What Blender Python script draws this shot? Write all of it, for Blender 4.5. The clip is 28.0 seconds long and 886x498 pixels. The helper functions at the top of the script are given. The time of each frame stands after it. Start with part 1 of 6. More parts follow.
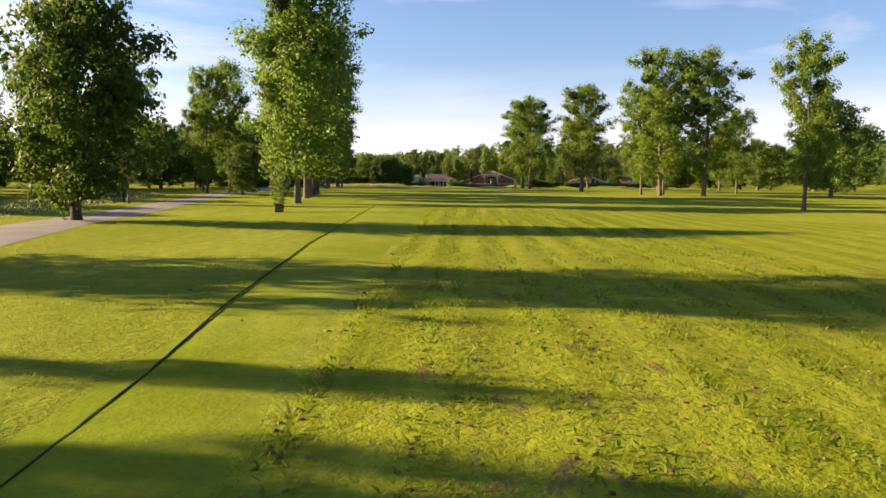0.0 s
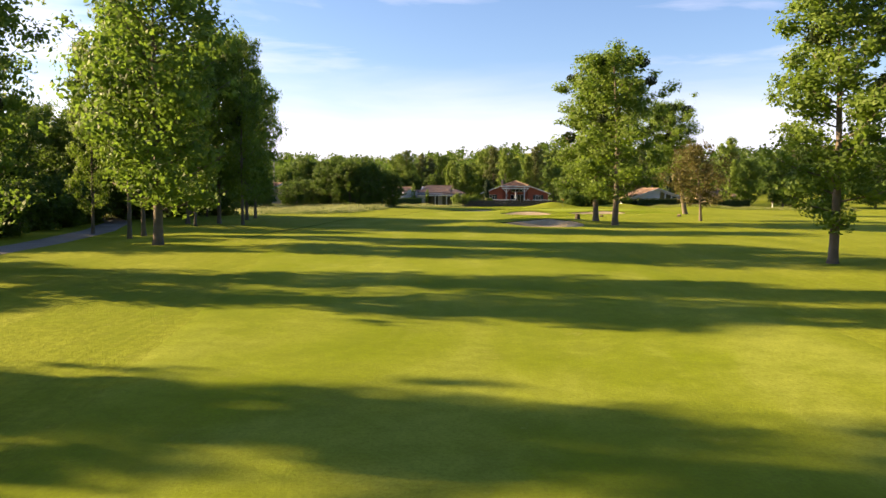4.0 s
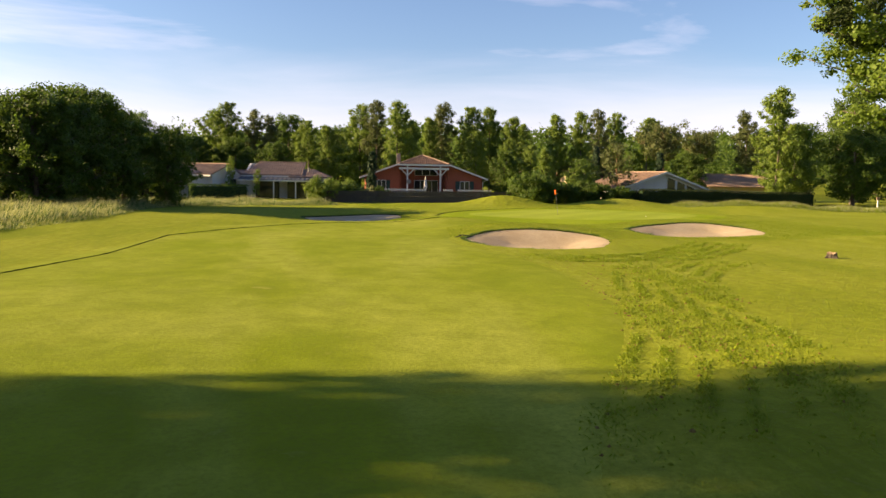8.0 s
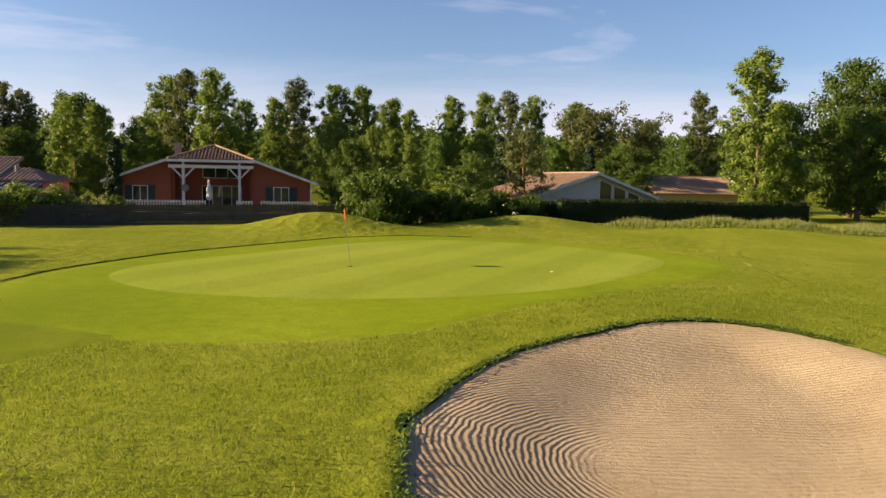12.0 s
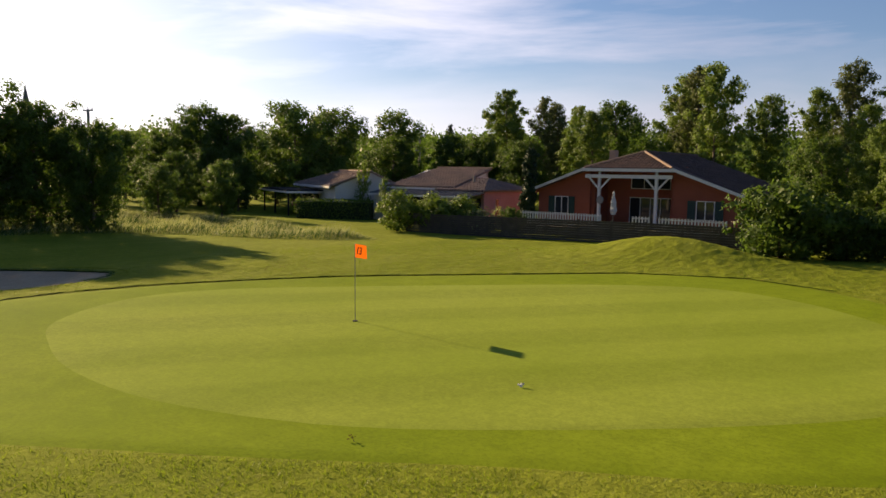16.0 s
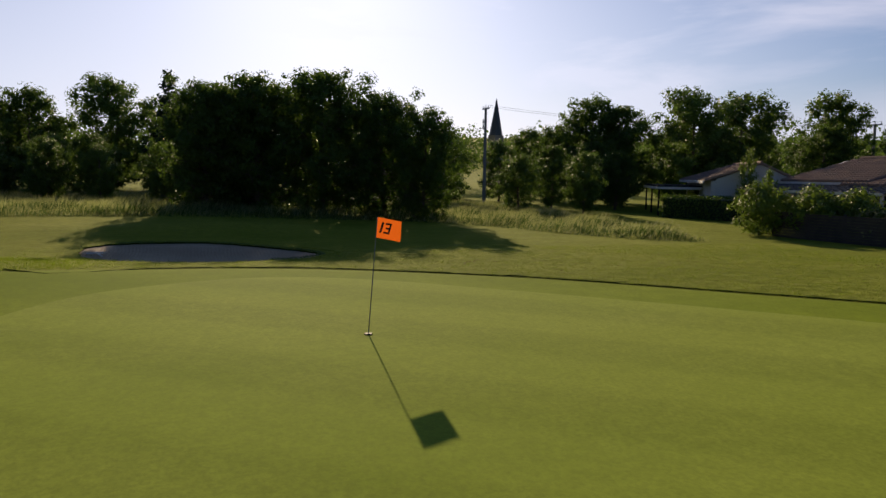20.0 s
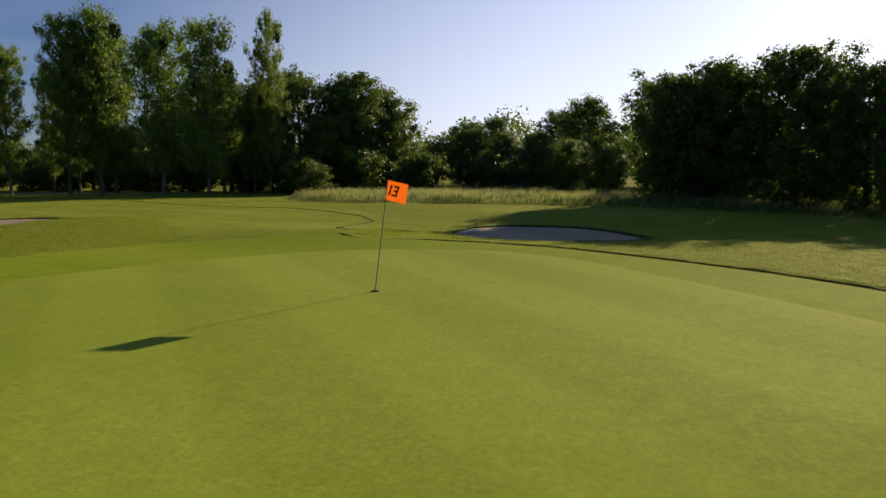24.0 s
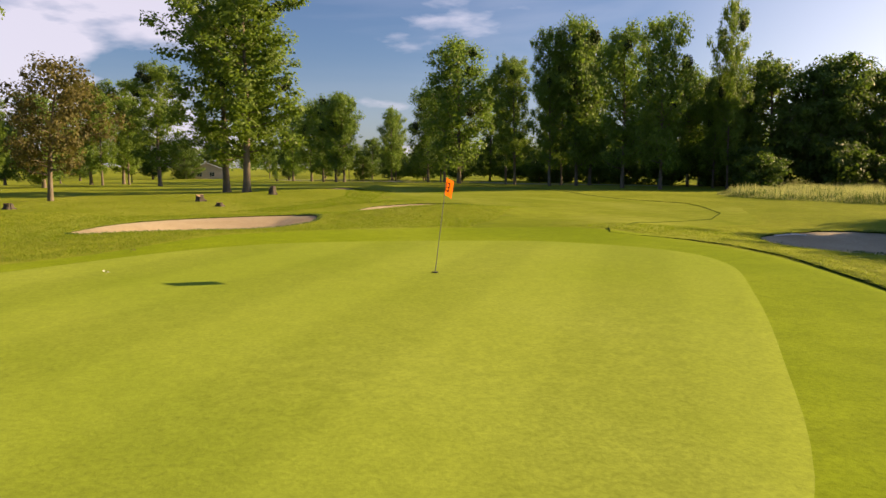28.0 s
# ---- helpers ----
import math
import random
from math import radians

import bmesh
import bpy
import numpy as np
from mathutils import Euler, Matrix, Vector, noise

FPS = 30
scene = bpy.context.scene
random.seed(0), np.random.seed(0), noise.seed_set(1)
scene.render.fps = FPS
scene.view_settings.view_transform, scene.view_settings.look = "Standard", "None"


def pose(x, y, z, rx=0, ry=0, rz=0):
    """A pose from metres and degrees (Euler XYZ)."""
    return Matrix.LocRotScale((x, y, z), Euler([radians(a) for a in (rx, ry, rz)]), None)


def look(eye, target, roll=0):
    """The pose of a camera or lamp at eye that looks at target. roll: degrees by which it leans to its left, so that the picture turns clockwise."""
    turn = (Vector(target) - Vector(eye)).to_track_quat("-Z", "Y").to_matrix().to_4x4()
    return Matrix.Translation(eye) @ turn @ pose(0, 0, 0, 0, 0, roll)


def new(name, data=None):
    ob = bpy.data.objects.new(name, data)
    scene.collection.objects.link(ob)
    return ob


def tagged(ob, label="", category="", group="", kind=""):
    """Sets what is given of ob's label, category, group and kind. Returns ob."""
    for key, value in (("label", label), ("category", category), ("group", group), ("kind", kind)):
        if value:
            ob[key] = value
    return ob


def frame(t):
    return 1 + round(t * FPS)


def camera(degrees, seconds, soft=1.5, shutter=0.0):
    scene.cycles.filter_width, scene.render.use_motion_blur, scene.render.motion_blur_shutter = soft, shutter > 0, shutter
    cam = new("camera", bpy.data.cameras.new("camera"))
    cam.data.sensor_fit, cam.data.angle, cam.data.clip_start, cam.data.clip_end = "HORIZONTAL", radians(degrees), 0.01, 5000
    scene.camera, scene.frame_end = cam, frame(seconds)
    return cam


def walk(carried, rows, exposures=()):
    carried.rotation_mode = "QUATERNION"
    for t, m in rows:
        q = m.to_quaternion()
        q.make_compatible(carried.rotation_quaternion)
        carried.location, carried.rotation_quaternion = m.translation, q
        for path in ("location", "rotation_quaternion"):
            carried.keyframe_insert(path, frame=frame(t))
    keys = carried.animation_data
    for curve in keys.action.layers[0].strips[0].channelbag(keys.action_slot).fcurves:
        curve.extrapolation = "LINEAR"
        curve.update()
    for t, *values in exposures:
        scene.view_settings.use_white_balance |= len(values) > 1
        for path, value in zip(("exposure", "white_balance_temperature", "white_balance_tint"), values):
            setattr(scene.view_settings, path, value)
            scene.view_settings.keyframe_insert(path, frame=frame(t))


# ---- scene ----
cam = camera(61.4, 28.0, soft=1.5)
PATH = [
    (0, (2.591, -109.433, 0.658), (2.54, -107.441, 0.488), 0.5),
    (0.5, (2.519, -102.166, 1.387), (2.467, -100.174, 1.22), 0.4),
    (1, (2.37, -94.382, 1.978), (2.319, -92.389, 1.814), 0.3),
    (1.5, (2.219, -85.454, 2.586), (2.164, -83.462, 2.423), 0.3),
    (2, (1.773, -74.819, 3.104), (1.718, -72.826, 2.941), 0.3),
    (2.5, (1.352, -63.731, 3.392), (1.298, -61.738, 3.238), 0.2),
    (3, (1.002, -53.228, 4.002), (0.947, -51.235, 3.842), 0.3),
    (3.5, (0.741, -42.16, 4.066), (0.683, -40.167, 3.904), 0.4),
    (5.5, (-0.171, 3.478, 4.384), (-0.23, 5.469, 4.2), 0.5),
    (6, (-0.361, 13.973, 4.164), (-0.393, 15.963, 3.976), 0.5),
    (6.5, (-0.841, 23.793, 3.763), (-0.796, 25.783, 3.572), 1.1),
    (7, (-0.864, 33.285, 3.516), (-0.735, 35.271, 3.321), 1.0),
    (7.5, (-0.895, 42.464, 3.373), (-0.676, 44.442, 3.173), 1.2),
    (8, (-0.616, 51.109, 3.116), (-0.299, 53.074, 2.921), 1.1),
    (8.5, (0.163, 58.241, 3.196), (0.584, 60.186, 3.002), 1.0),
    (9, (1.432, 63.992, 3.235), (1.935, 65.918, 3.04), 0.7),
    (9.5, (3.667, 68.565, 3.136), (4.22, 70.478, 2.942), 0.7),
    (10, (6.322, 72.487, 2.964), (6.889, 74.394, 2.766), 0.6),
    (10.5, (8.744, 76.746, 2.825), (9.318, 78.652, 2.629), 0.6),
    (11, (10.966, 80.834, 2.714), (11.548, 82.738, 2.524), 0.7),
    (11.5, (12.893, 83.691, 2.797), (13.468, 85.598, 2.617), 0.8),
    (13.5, (26.583, 88.268, 4.499), (26.32, 90.24, 4.292), 0.7),
    (14, (28.827, 90.464, 4.203), (28.332, 92.392, 4.004), 0.7),
    (14.5, (30.486, 92.356, 4.185), (29.806, 94.225, 3.985), 0.8),
    (15, (31.683, 94.039, 4.347), (30.823, 95.833, 4.14), 0.7),
    (15.5, (32.466, 95.651, 4.271), (31.443, 97.356, 4.064), 0.8),
    (16, (32.845, 97.301, 4.167), (31.677, 98.912, 3.96), 0.9),
    (16.5, (32.972, 98.946, 4.081), (31.67, 100.451, 3.875), 0.8),
    (17, (32.921, 100.597, 4.0), (31.501, 101.99, 3.796), 0.8),
    (17.5, (32.685, 102.195, 3.78), (31.164, 103.478, 3.58), 0.8),
    (18, (32.412, 103.692, 3.503), (30.801, 104.86, 3.306), 0.9),
    (18.5, (32.259, 105.009, 3.323), (30.565, 106.054, 3.127), 0.9),
    (19, (32.212, 106.322, 3.193), (30.447, 107.242, 2.995), 1.0),
    (19.5, (32.18, 107.778, 3.064), (30.352, 108.565, 2.865), 0.9),
    (20, (32.045, 109.281, 2.951), (30.158, 109.913, 2.749), 0.9),
    (20.5, (32.032, 110.735, 2.924), (30.095, 111.189, 2.721), 1.6),
    (22.5, (31.278, 115.984, 2.4), (29.319, 115.638, 2.2), 0.4),
    (23, (31.042, 117.212, 2.341), (29.127, 116.67, 2.141), 0.0),
    (23.5, (31.293, 118.681, 2.375), (29.446, 117.943, 2.171), -0.1),
    (24, (30.902, 119.888, 2.268), (29.14, 118.965, 2.066), -0.3),
    (24.5, (30.888, 121.435, 2.337), (29.231, 120.335, 2.128), -0.1),
    (25, (30.345, 122.616, 2.281), (28.806, 121.356, 2.071), -0.1),
    (25.5, (29.679, 123.687, 2.223), (28.271, 122.282, 2.015), -0.1),
    (26, (28.857, 124.578, 2.155), (27.591, 123.044, 1.949), -0.2),
    (26.5, (28.137, 125.571, 2.191), (27.02, 123.925, 1.983), -0.2),
    (27, (27.222, 126.42, 2.192), (26.257, 124.68, 1.983), -0.4),
    (27.5, (26.202, 127.253, 2.199), (25.398, 125.434, 1.991), -0.7),
    (28, (25.145, 127.518, 2.355), (24.392, 125.678, 2.139), -0.1),
]
EXPOSURES = [(0, 1.72, 7600, 10), (3.5, 1.9, 7550, 10), (6, 1.85, 7600, 10), (9, 1.5, 7750, 10), (11.5, 1.35, 7450, 10), (14, 1.2, 7400, 10), (17, 0.65, 7100, 10), (20, 0.1, 6500, 10), (23, 0.3, 6400, 8), (25, 0.8, 7050, 8), (28, 1.42, 7900, 10)]
walk(cam, [(t, look(eye, target, roll)) for t, eye, target, roll in PATH], EXPOSURES)

# ---- light: low sun from the -x side, pale sky with thin cirrus ----
SUN_ELEV, SUN_AZ = radians(19.5), radians(-81.5)  # azimuth from +y, clockwise
sun_from = Vector((math.cos(SUN_ELEV) * math.sin(SUN_AZ), math.cos(SUN_ELEV) * math.cos(SUN_AZ), math.sin(SUN_ELEV)))
sun_data = bpy.data.lights.new("sun", "SUN")
sun_data.energy, sun_data.angle, sun_data.color = 5.0, radians(0.6), (1.0, 0.77, 0.50)
sun = new("sun", sun_data)
sun.matrix_world = look((0, 0, 60), Vector((0, 0, 60)) - sun_from)

world = bpy.data.worlds.new("sky")
scene.world = world
world.use_nodes = True
wn, wl = world.node_tree.nodes, world.node_tree.links
wn.clear()
sky = wn.new("ShaderNodeTexSky")
sky.sky_type, sky.sun_disc = "NISHITA", False
sky.sun_elevation, sky.sun_rotation = SUN_ELEV, SUN_AZ
sky.altitude, sky.air_density, sky.dust_density, sky.ozone_density = 100, 1.0, 0.8, 3.5
coord = wn.new("ShaderNodeTexCoord")
stretch = wn.new("ShaderNodeMapping")
stretch.inputs["Scale"].default_value = (1.0, 1.6, 7.0)
stretch.inputs["Rotation"].default_value = (radians(4), radians(-7), radians(20))
wl.new(coord.outputs["Generated"], stretch.inputs["Vector"])
wisps = wn.new("ShaderNodeTexNoise")
wisps.inputs["Scale"].default_value, wisps.inputs["Detail"].default_value = 2.1, 7.0
wisps.inputs["Roughness"].default_value, wisps.inputs["Distortion"].default_value = 0.55, 0.35
wl.new(stretch.outputs["Vector"], wisps.inputs["Vector"])
thick = wn.new("ShaderNodeMapRange")
thick.inputs["From Min"].default_value, thick.inputs["From Max"].default_value = 0.43, 0.70
thick.inputs["To Min"].default_value, thick.inputs["To Max"].default_value = 0.0, 0.7
split = wn.new("ShaderNodeSeparateXYZ")
wl.new(coord.outputs["Generated"], split.inputs["Vector"])
west = wn.new("ShaderNodeMapRange")
west.inputs["From Min"].default_value, west.inputs["From Max"].default_value = -0.2, -0.8
west.inputs["To Min"].default_value, west.inputs["To Max"].default_value = -0.11, 0.13
wl.new(split.outputs["X"], west.inputs["Value"])
denser = wn.new("ShaderNodeMath")
wl.new(wisps.outputs["Fac"], denser.inputs[0])
wl.new(west.outputs["Result"], denser.inputs[1])
wl.new(denser.outputs["Value"], thick.inputs["Value"])
# a pale bank low over the horizon, with a streaky upper edge
drift = wn.new("ShaderNodeMath")
drift.operation = "MULTIPLY_ADD"
drift.inputs[1].default_value = -0.12
wl.new(wisps.outputs["Fac"], drift.inputs[0])
wl.new(split.outputs["Z"], drift.inputs[2])
hazy = wn.new("ShaderNodeMapRange")
hazy.interpolation_type = "SMOOTHSTEP"
hazy.inputs["From Min"].default_value, hazy.inputs["From Max"].default_value = -0.02, 0.11
hazy.inputs["To Min"].default_value, hazy.inputs["To Max"].default_value = 0.68, 0.0
wl.new(drift.outputs["Value"], hazy.inputs["Value"])
north = wn.new("ShaderNodeMapRange")
north.inputs["From Min"].default_value, north.inputs["From Max"].default_value = -0.6, 0.35
north.inputs["To Min"].default_value, north.inputs["To Max"].default_value = 0.15, 1.0
wl.new(split.outputs["Y"], north.inputs["Value"])
bank = wn.new("ShaderNodeMath")
bank.operation = "MULTIPLY"
wl.new(hazy.outputs["Result"], bank.inputs[0])
wl.new(north.outputs["Result"], bank.inputs[1])
# low cumulus over the side behind the tee
heaps = wn.new("ShaderNodeTexNoise")
heaps.inputs["Scale"].default_value, heaps.inputs["Detail"].default_value = 3.4, 6.0
squash = wn.new("ShaderNodeMapping")
squash.inputs["Scale"].default_value = (1, 1, 3.2)
wl.new(coord.outputs["Generated"], squash.inputs["Vector"])
wl.new(squash.outputs["Vector"], heaps.inputs["Vector"])
heap = wn.new("ShaderNodeMapRange")
heap.inputs["From Min"].default_value, heap.inputs["From Max"].default_value = 0.49, 0.57
heap.inputs["To Max"].default_value = 0.65
wl.new(heaps.outputs["Fac"], heap.inputs["Value"])
south = wn.new("ShaderNodeMapRange")
south.inputs["From Min"].default_value, south.inputs["From Max"].default_value = -0.75, -0.95
wl.new(split.outputs["Y"], south.inputs["Value"])
lowly = wn.new("ShaderNodeMapRange")
lowly.inputs["From Min"].default_value, lowly.inputs["From Max"].default_value = 0.30, 0.20
wl.new(split.outputs["Z"], lowly.inputs["Value"])
both = wn.new("ShaderNodeMath")
both.operation = "MULTIPLY"
wl.new(south.outputs["Result"], both.inputs[0])
wl.new(lowly.outputs["Result"], both.inputs[1])
heaped = wn.new("ShaderNodeMath")
heaped.operation = "MULTIPLY"
wl.new(both.outputs["Value"], heaped.inputs[0])
wl.new(heap.outputs["Result"], heaped.inputs[1])
over = wn.new("ShaderNodeMath")
over.operation = "MAXIMUM"
wl.new(bank.outputs["Value"], over.inputs[0])
wl.new(heaped.outputs["Value"], over.inputs[1])
# the bright hazy sky round the low sun
low_sky = wn.new("ShaderNodeMapRange")
low_sky.inputs["From Min"].default_value, low_sky.inputs["From Max"].default_value = 0.05, 0.5
low_sky.inputs["To Min"].default_value, low_sky.inputs["To Max"].default_value = 0.70, 0.0
wl.new(split.outputs["Z"], low_sky.inputs["Value"])
near_sun = wn.new("ShaderNodeMapRange")
near_sun.inputs["From Min"].default_value, near_sun.inputs["From Max"].default_value = -0.55, -0.98
wl.new(split.outputs["X"], near_sun.inputs["Value"])
glare = wn.new("ShaderNodeMath")
glare.operation = "MULTIPLY"
wl.new(low_sky.outputs["Result"], glare.inputs[0])
wl.new(near_sun.outputs["Result"], glare.inputs[1])
bright = wn.new("ShaderNodeMath")
bright.operation = "MAXIMUM"
wl.new(glare.outputs["Value"], bright.inputs[0])
wl.new(over.outputs["Value"], bright.inputs[1])
most = wn.new("ShaderNodeMath")
most.operation = "MAXIMUM"
# the cirrus thins out overhead
overhead = wn.new("ShaderNodeMapRange")
overhead.inputs["From Min"].default_value, overhead.inputs["From Max"].default_value = 0.28, 0.6
overhead.inputs["To Min"].default_value, overhead.inputs["To Max"].default_value = 1.0, 0.12
wl.new(split.outputs["Z"], overhead.inputs["Value"])
thinned = wn.new("ShaderNodeMath")
thinned.operation = "MULTIPLY"
wl.new(thick.outputs["Result"], thinned.inputs[0])
wl.new(overhead.outputs["Result"], thinned.inputs[1])
veil = wn.new("ShaderNodeMath")
veil.operation = "MULTIPLY"
wl.new(thinned.outputs["Value"], veil.inputs[0])
wl.new(north.outputs["Result"], veil.inputs[1])
wl.new(veil.outputs["Value"], most.inputs[0])
wl.new(bright.outputs["Value"], most.inputs[1])
cloud = wn.new("ShaderNodeMixRGB")
sunward = wn.new("ShaderNodeMapRange")
sunward.inputs["From Min"].default_value, sunward.inputs["From Max"].default_value = -0.3, -0.92
wl.new(split.outputs["X"], sunward.inputs["Value"])
lit = wn.new("ShaderNodeMixRGB")  # thin cloud is brighter towards the sun
lit.inputs["Color1"].default_value, lit.inputs["Color2"].default_value = (7.6, 7.5, 9.9, 1), (16.5, 16.7, 19.8, 1)
wl.new(sunward.outputs["Result"], lit.inputs["Fac"])
wl.new(lit.outputs["Color"], cloud.inputs["Color2"])
wl.new(most.outputs["Value"], cloud.inputs["Fac"])
clear = wn.new("ShaderNodeMixRGB")
clear.blend_type = "MULTIPLY"
clear.inputs["Fac"].default_value = 1.0
depth = wn.new("ShaderNodeMixRGB")  # hazier, lighter air to the north
depth.inputs["Color1"].default_value, depth.inputs["Color2"].default_value = (0.55, 0.65, 0.92, 1), (1.16, 1.19, 1.42, 1)
wl.new(north.outputs["Result"], depth.inputs["Fac"])
wl.new(sky.outputs["Color"], clear.inputs["Color1"])
wl.new(depth.outputs["Color"], clear.inputs["Color2"])
wl.new(clear.outputs["Color"], cloud.inputs["Color1"])
back = wn.new("ShaderNodeBackground")
back.inputs["Strength"].default_value = 0.05
wl.new(cloud.outputs["Color"], back.inputs["Color"])
out = wn.new("ShaderNodeOutputWorld")
wl.new(back.outputs["Background"], out.inputs["Surface"])

# ---- materials ----
def nodes_of(name):
    m = bpy.data.materials.new(name)
    m.use_nodes = True
    m.node_tree.nodes.clear()
    return m, m.node_tree.nodes, m.node_tree.links


def noise_node(n, l, vector, scale, detail=4.0, rough=0.55, distort=0.0):
    t = n.new("ShaderNodeTexNoise")
    t.inputs["Scale"].default_value, t.inputs["Detail"].default_value = scale, detail
    t.inputs["Roughness"].default_value, t.inputs["Distortion"].default_value = rough, distort
    l.new(vector, t.inputs["Vector"])
    return t.outputs["Fac"]


def ranged(n, l, value, a, b, lo=0.0, hi=1.0):
    r = n.new("ShaderNodeMapRange")
    for key, v in (("From Min", a), ("From Max", b), ("To Min", lo), ("To Max", hi)):
        r.inputs[key].default_value = v
    l.new(value, r.inputs["Value"])
    return r.outputs["Result"]


def mixed(n, l, fac, a, b, blend="MIX"):
    m = n.new("ShaderNodeMixRGB")
    m.blend_type = blend
    for key, v in (("Fac", fac), ("Color1", a), ("Color2", b)):
        if isinstance(v, (int, float)):
            m.inputs[key].default_value = v
        elif isinstance(v, tuple):
            m.inputs[key].default_value = (*v, 1)
        else:
            l.new(v, m.inputs[key])
    return m.outputs["Color"]


def mapped(n, l, vector, scale, turn=(0, 0, 0)):
    m = n.new("ShaderNodeMapping")
    m.inputs["Scale"].default_value, m.inputs["Rotation"].default_value = scale, turn
    l.new(vector, m.inputs["Vector"])
    return m.outputs["Vector"]


def finish(n, l, color, rough=0.8, bump=None, strength=0.3, distance=0.05, metal=0.0, spec=0.3):
    p = n.new("ShaderNodeBsdfPrincipled")
    p.inputs["Roughness"].default_value, p.inputs["Metallic"].default_value = rough, metal
    p.inputs["Specular IOR Level"].default_value = spec
    if isinstance(color, tuple):
        p.inputs["Base Color"].default_value = (*color, 1)
    else:
        l.new(color, p.inputs["Base Color"])
    if bump is not None:
        b = n.new("ShaderNodeBump")
        b.inputs["Strength"].default_value, b.inputs["Distance"].default_value = strength, distance
        l.new(bump, b.inputs["Height"])
        l.new(b.outputs["Normal"], p.inputs["Normal"])
    o = n.new("ShaderNodeOutputMaterial")
    l.new(p.outputs["BSDF"], o.inputs["Surface"])


def coords(n):
    return n.new("ShaderNodeTexCoord").outputs["Object"]


def plain(name, a, b, scale=3.0, fine=30.0, rough=0.7, bump=0.2, distance=0.02, metal=0.0, spec=0.3):
    """A surface of two close tones, with stains and fine grain."""
    m, n, l = nodes_of(name)
    v = coords(n)
    big, small = noise_node(n, l, v, scale), noise_node(n, l, v, fine, 5)
    c = mixed(n, l, ranged(n, l, big, 0.35, 0.65), a, b)
    c = mixed(n, l, ranged(n, l, small, 0.3, 0.7, 0.0, 0.35), c, tuple(x * 0.6 for x in a))
    finish(n, l, c, rough, small, bump, distance, metal, spec)
    return m


def grass(name, a, b, dry, dry_from, patch=0.25, tuft=2.5, fine=40.0, strength=0.5, distance=0.06, stripes=None, divots=0.0, mott=0.75, streak=0.0, swathes=0.5):
    """Mown turf: broad tone patches, tufts, fine blades; mower stripes or brown scars where it has them."""
    m, n, l = nodes_of(name)
    v = coords(n)
    broad = noise_node(n, l, v, patch, 4, 0.6)
    mid = noise_node(n, l, v, tuft, 6, 0.65, 0.4)
    small = noise_node(n, l, v, fine, 4, 0.7)
    c = mixed(n, l, ranged(n, l, broad, 0.36, 0.64), a, b)
    swathe = noise_node(n, l, mapped(n, l, v, (0.16, 0.05, 0.1), (0, 0, 0.35)), 1.0, 5, 0.6, 1.2)
    c = mixed(n, l, ranged(n, l, swathe, 0.50, 0.66, 0.0, swathes), c, tuple(min(1, x * y) for x, y in zip(b, (1.28, 1.22, 1.9))))
    c = mixed(n, l, ranged(n, l, swathe, 0.48, 0.34, 0.0, swathes), c, tuple(x * y for x, y in zip(a, (0.72, 0.82, 0.7))))
    c = mixed(n, l, ranged(n, l, mid, 0.36, 0.66, 0.0, mott), c, tuple(x * 0.55 for x in a))
    c = mixed(n, l, ranged(n, l, mid, dry_from, dry_from + 0.16, 0.0, 0.7), c, dry)
    c = mixed(n, l, ranged(n, l, small, 0.4, 0.68, 0.0, 0.55), c, tuple(x * 0.5 for x in b))
    if stripes:
        width, turn, amount = stripes
        w = n.new("ShaderNodeTexWave")
        w.inputs["Scale"].default_value, w.inputs["Distortion"].default_value = 0.314 / width, 0.35
        w.inputs["Detail"].default_value = 2
        l.new(mapped(n, l, v, (1, 1, 1), (0, 0, turn)), w.inputs["Vector"])
        c = mixed(n, l, ranged(n, l, w.outputs["Fac"], 0.3, 0.7, 0.0, amount), c, tuple(min(1, x * 1.7) for x in b))
    if streak:
        lanes = noise_node(n, l, mapped(n, l, v, (5.5, 0.35, 1.0), (0, 0, 0.04)), 1.0, 4, 0.6, 0.3)
        c = mixed(n, l, ranged(n, l, lanes, 0.42, 0.68, 0.0, streak), c, tuple(x * 0.5 for x in a))
        c = mixed(n, l, ranged(n, l, lanes, 0.46, 0.3, 0.0, streak * 0.5), c, dry)
    if divots:
        scars = noise_node(n, l, mapped(n, l, v, (1.0, 0.55, 1.0)), 2.4, 5, 0.7, 0.6)
        c = mixed(n, l, ranged(n, l, scars, 0.62 - divots, 0.69 - divots * 0.5, 0.0, 0.8), c, (0.13, 0.085, 0.045))
    height = mixed(n, l, 0.45, mid, small)
    finish(n, l, c, 0.95, height, strength, distance, 0.0, 0.03)
    return m


ROUGH = grass("rough_turf", (0.199, 0.252, 0.022), (0.274, 0.314, 0.037), (0.308, 0.314, 0.079), 0.60, 0.12, 3.0, 14, 0.85, 0.08, mott=0.6, streak=0.2)
SCRUFFY = grass("scruffy_turf", (0.169, 0.216, 0.013), (0.236, 0.272, 0.027), (0.269, 0.267, 0.091), 0.60, 0.2, 3.0, 12, 0.85, 0.09, (1.15, 0.04, 0.18), 0.04, 0.55, 0.24)
FAIRWAY = grass("fairway_turf", (0.173, 0.229, 0.014), (0.251, 0.296, 0.039), (0.283, 0.302, 0.073), 0.64, 0.14, 1.1, 12, 0.55, 0.045, mott=0.45)
APRON = grass("apron_turf", (0.180, 0.255, 0.012), (0.226, 0.300, 0.020), (0.256, 0.295, 0.032), 0.66, 0.15, 1.6, 13, 0.45, 0.03, mott=0.36, swathes=0.25)
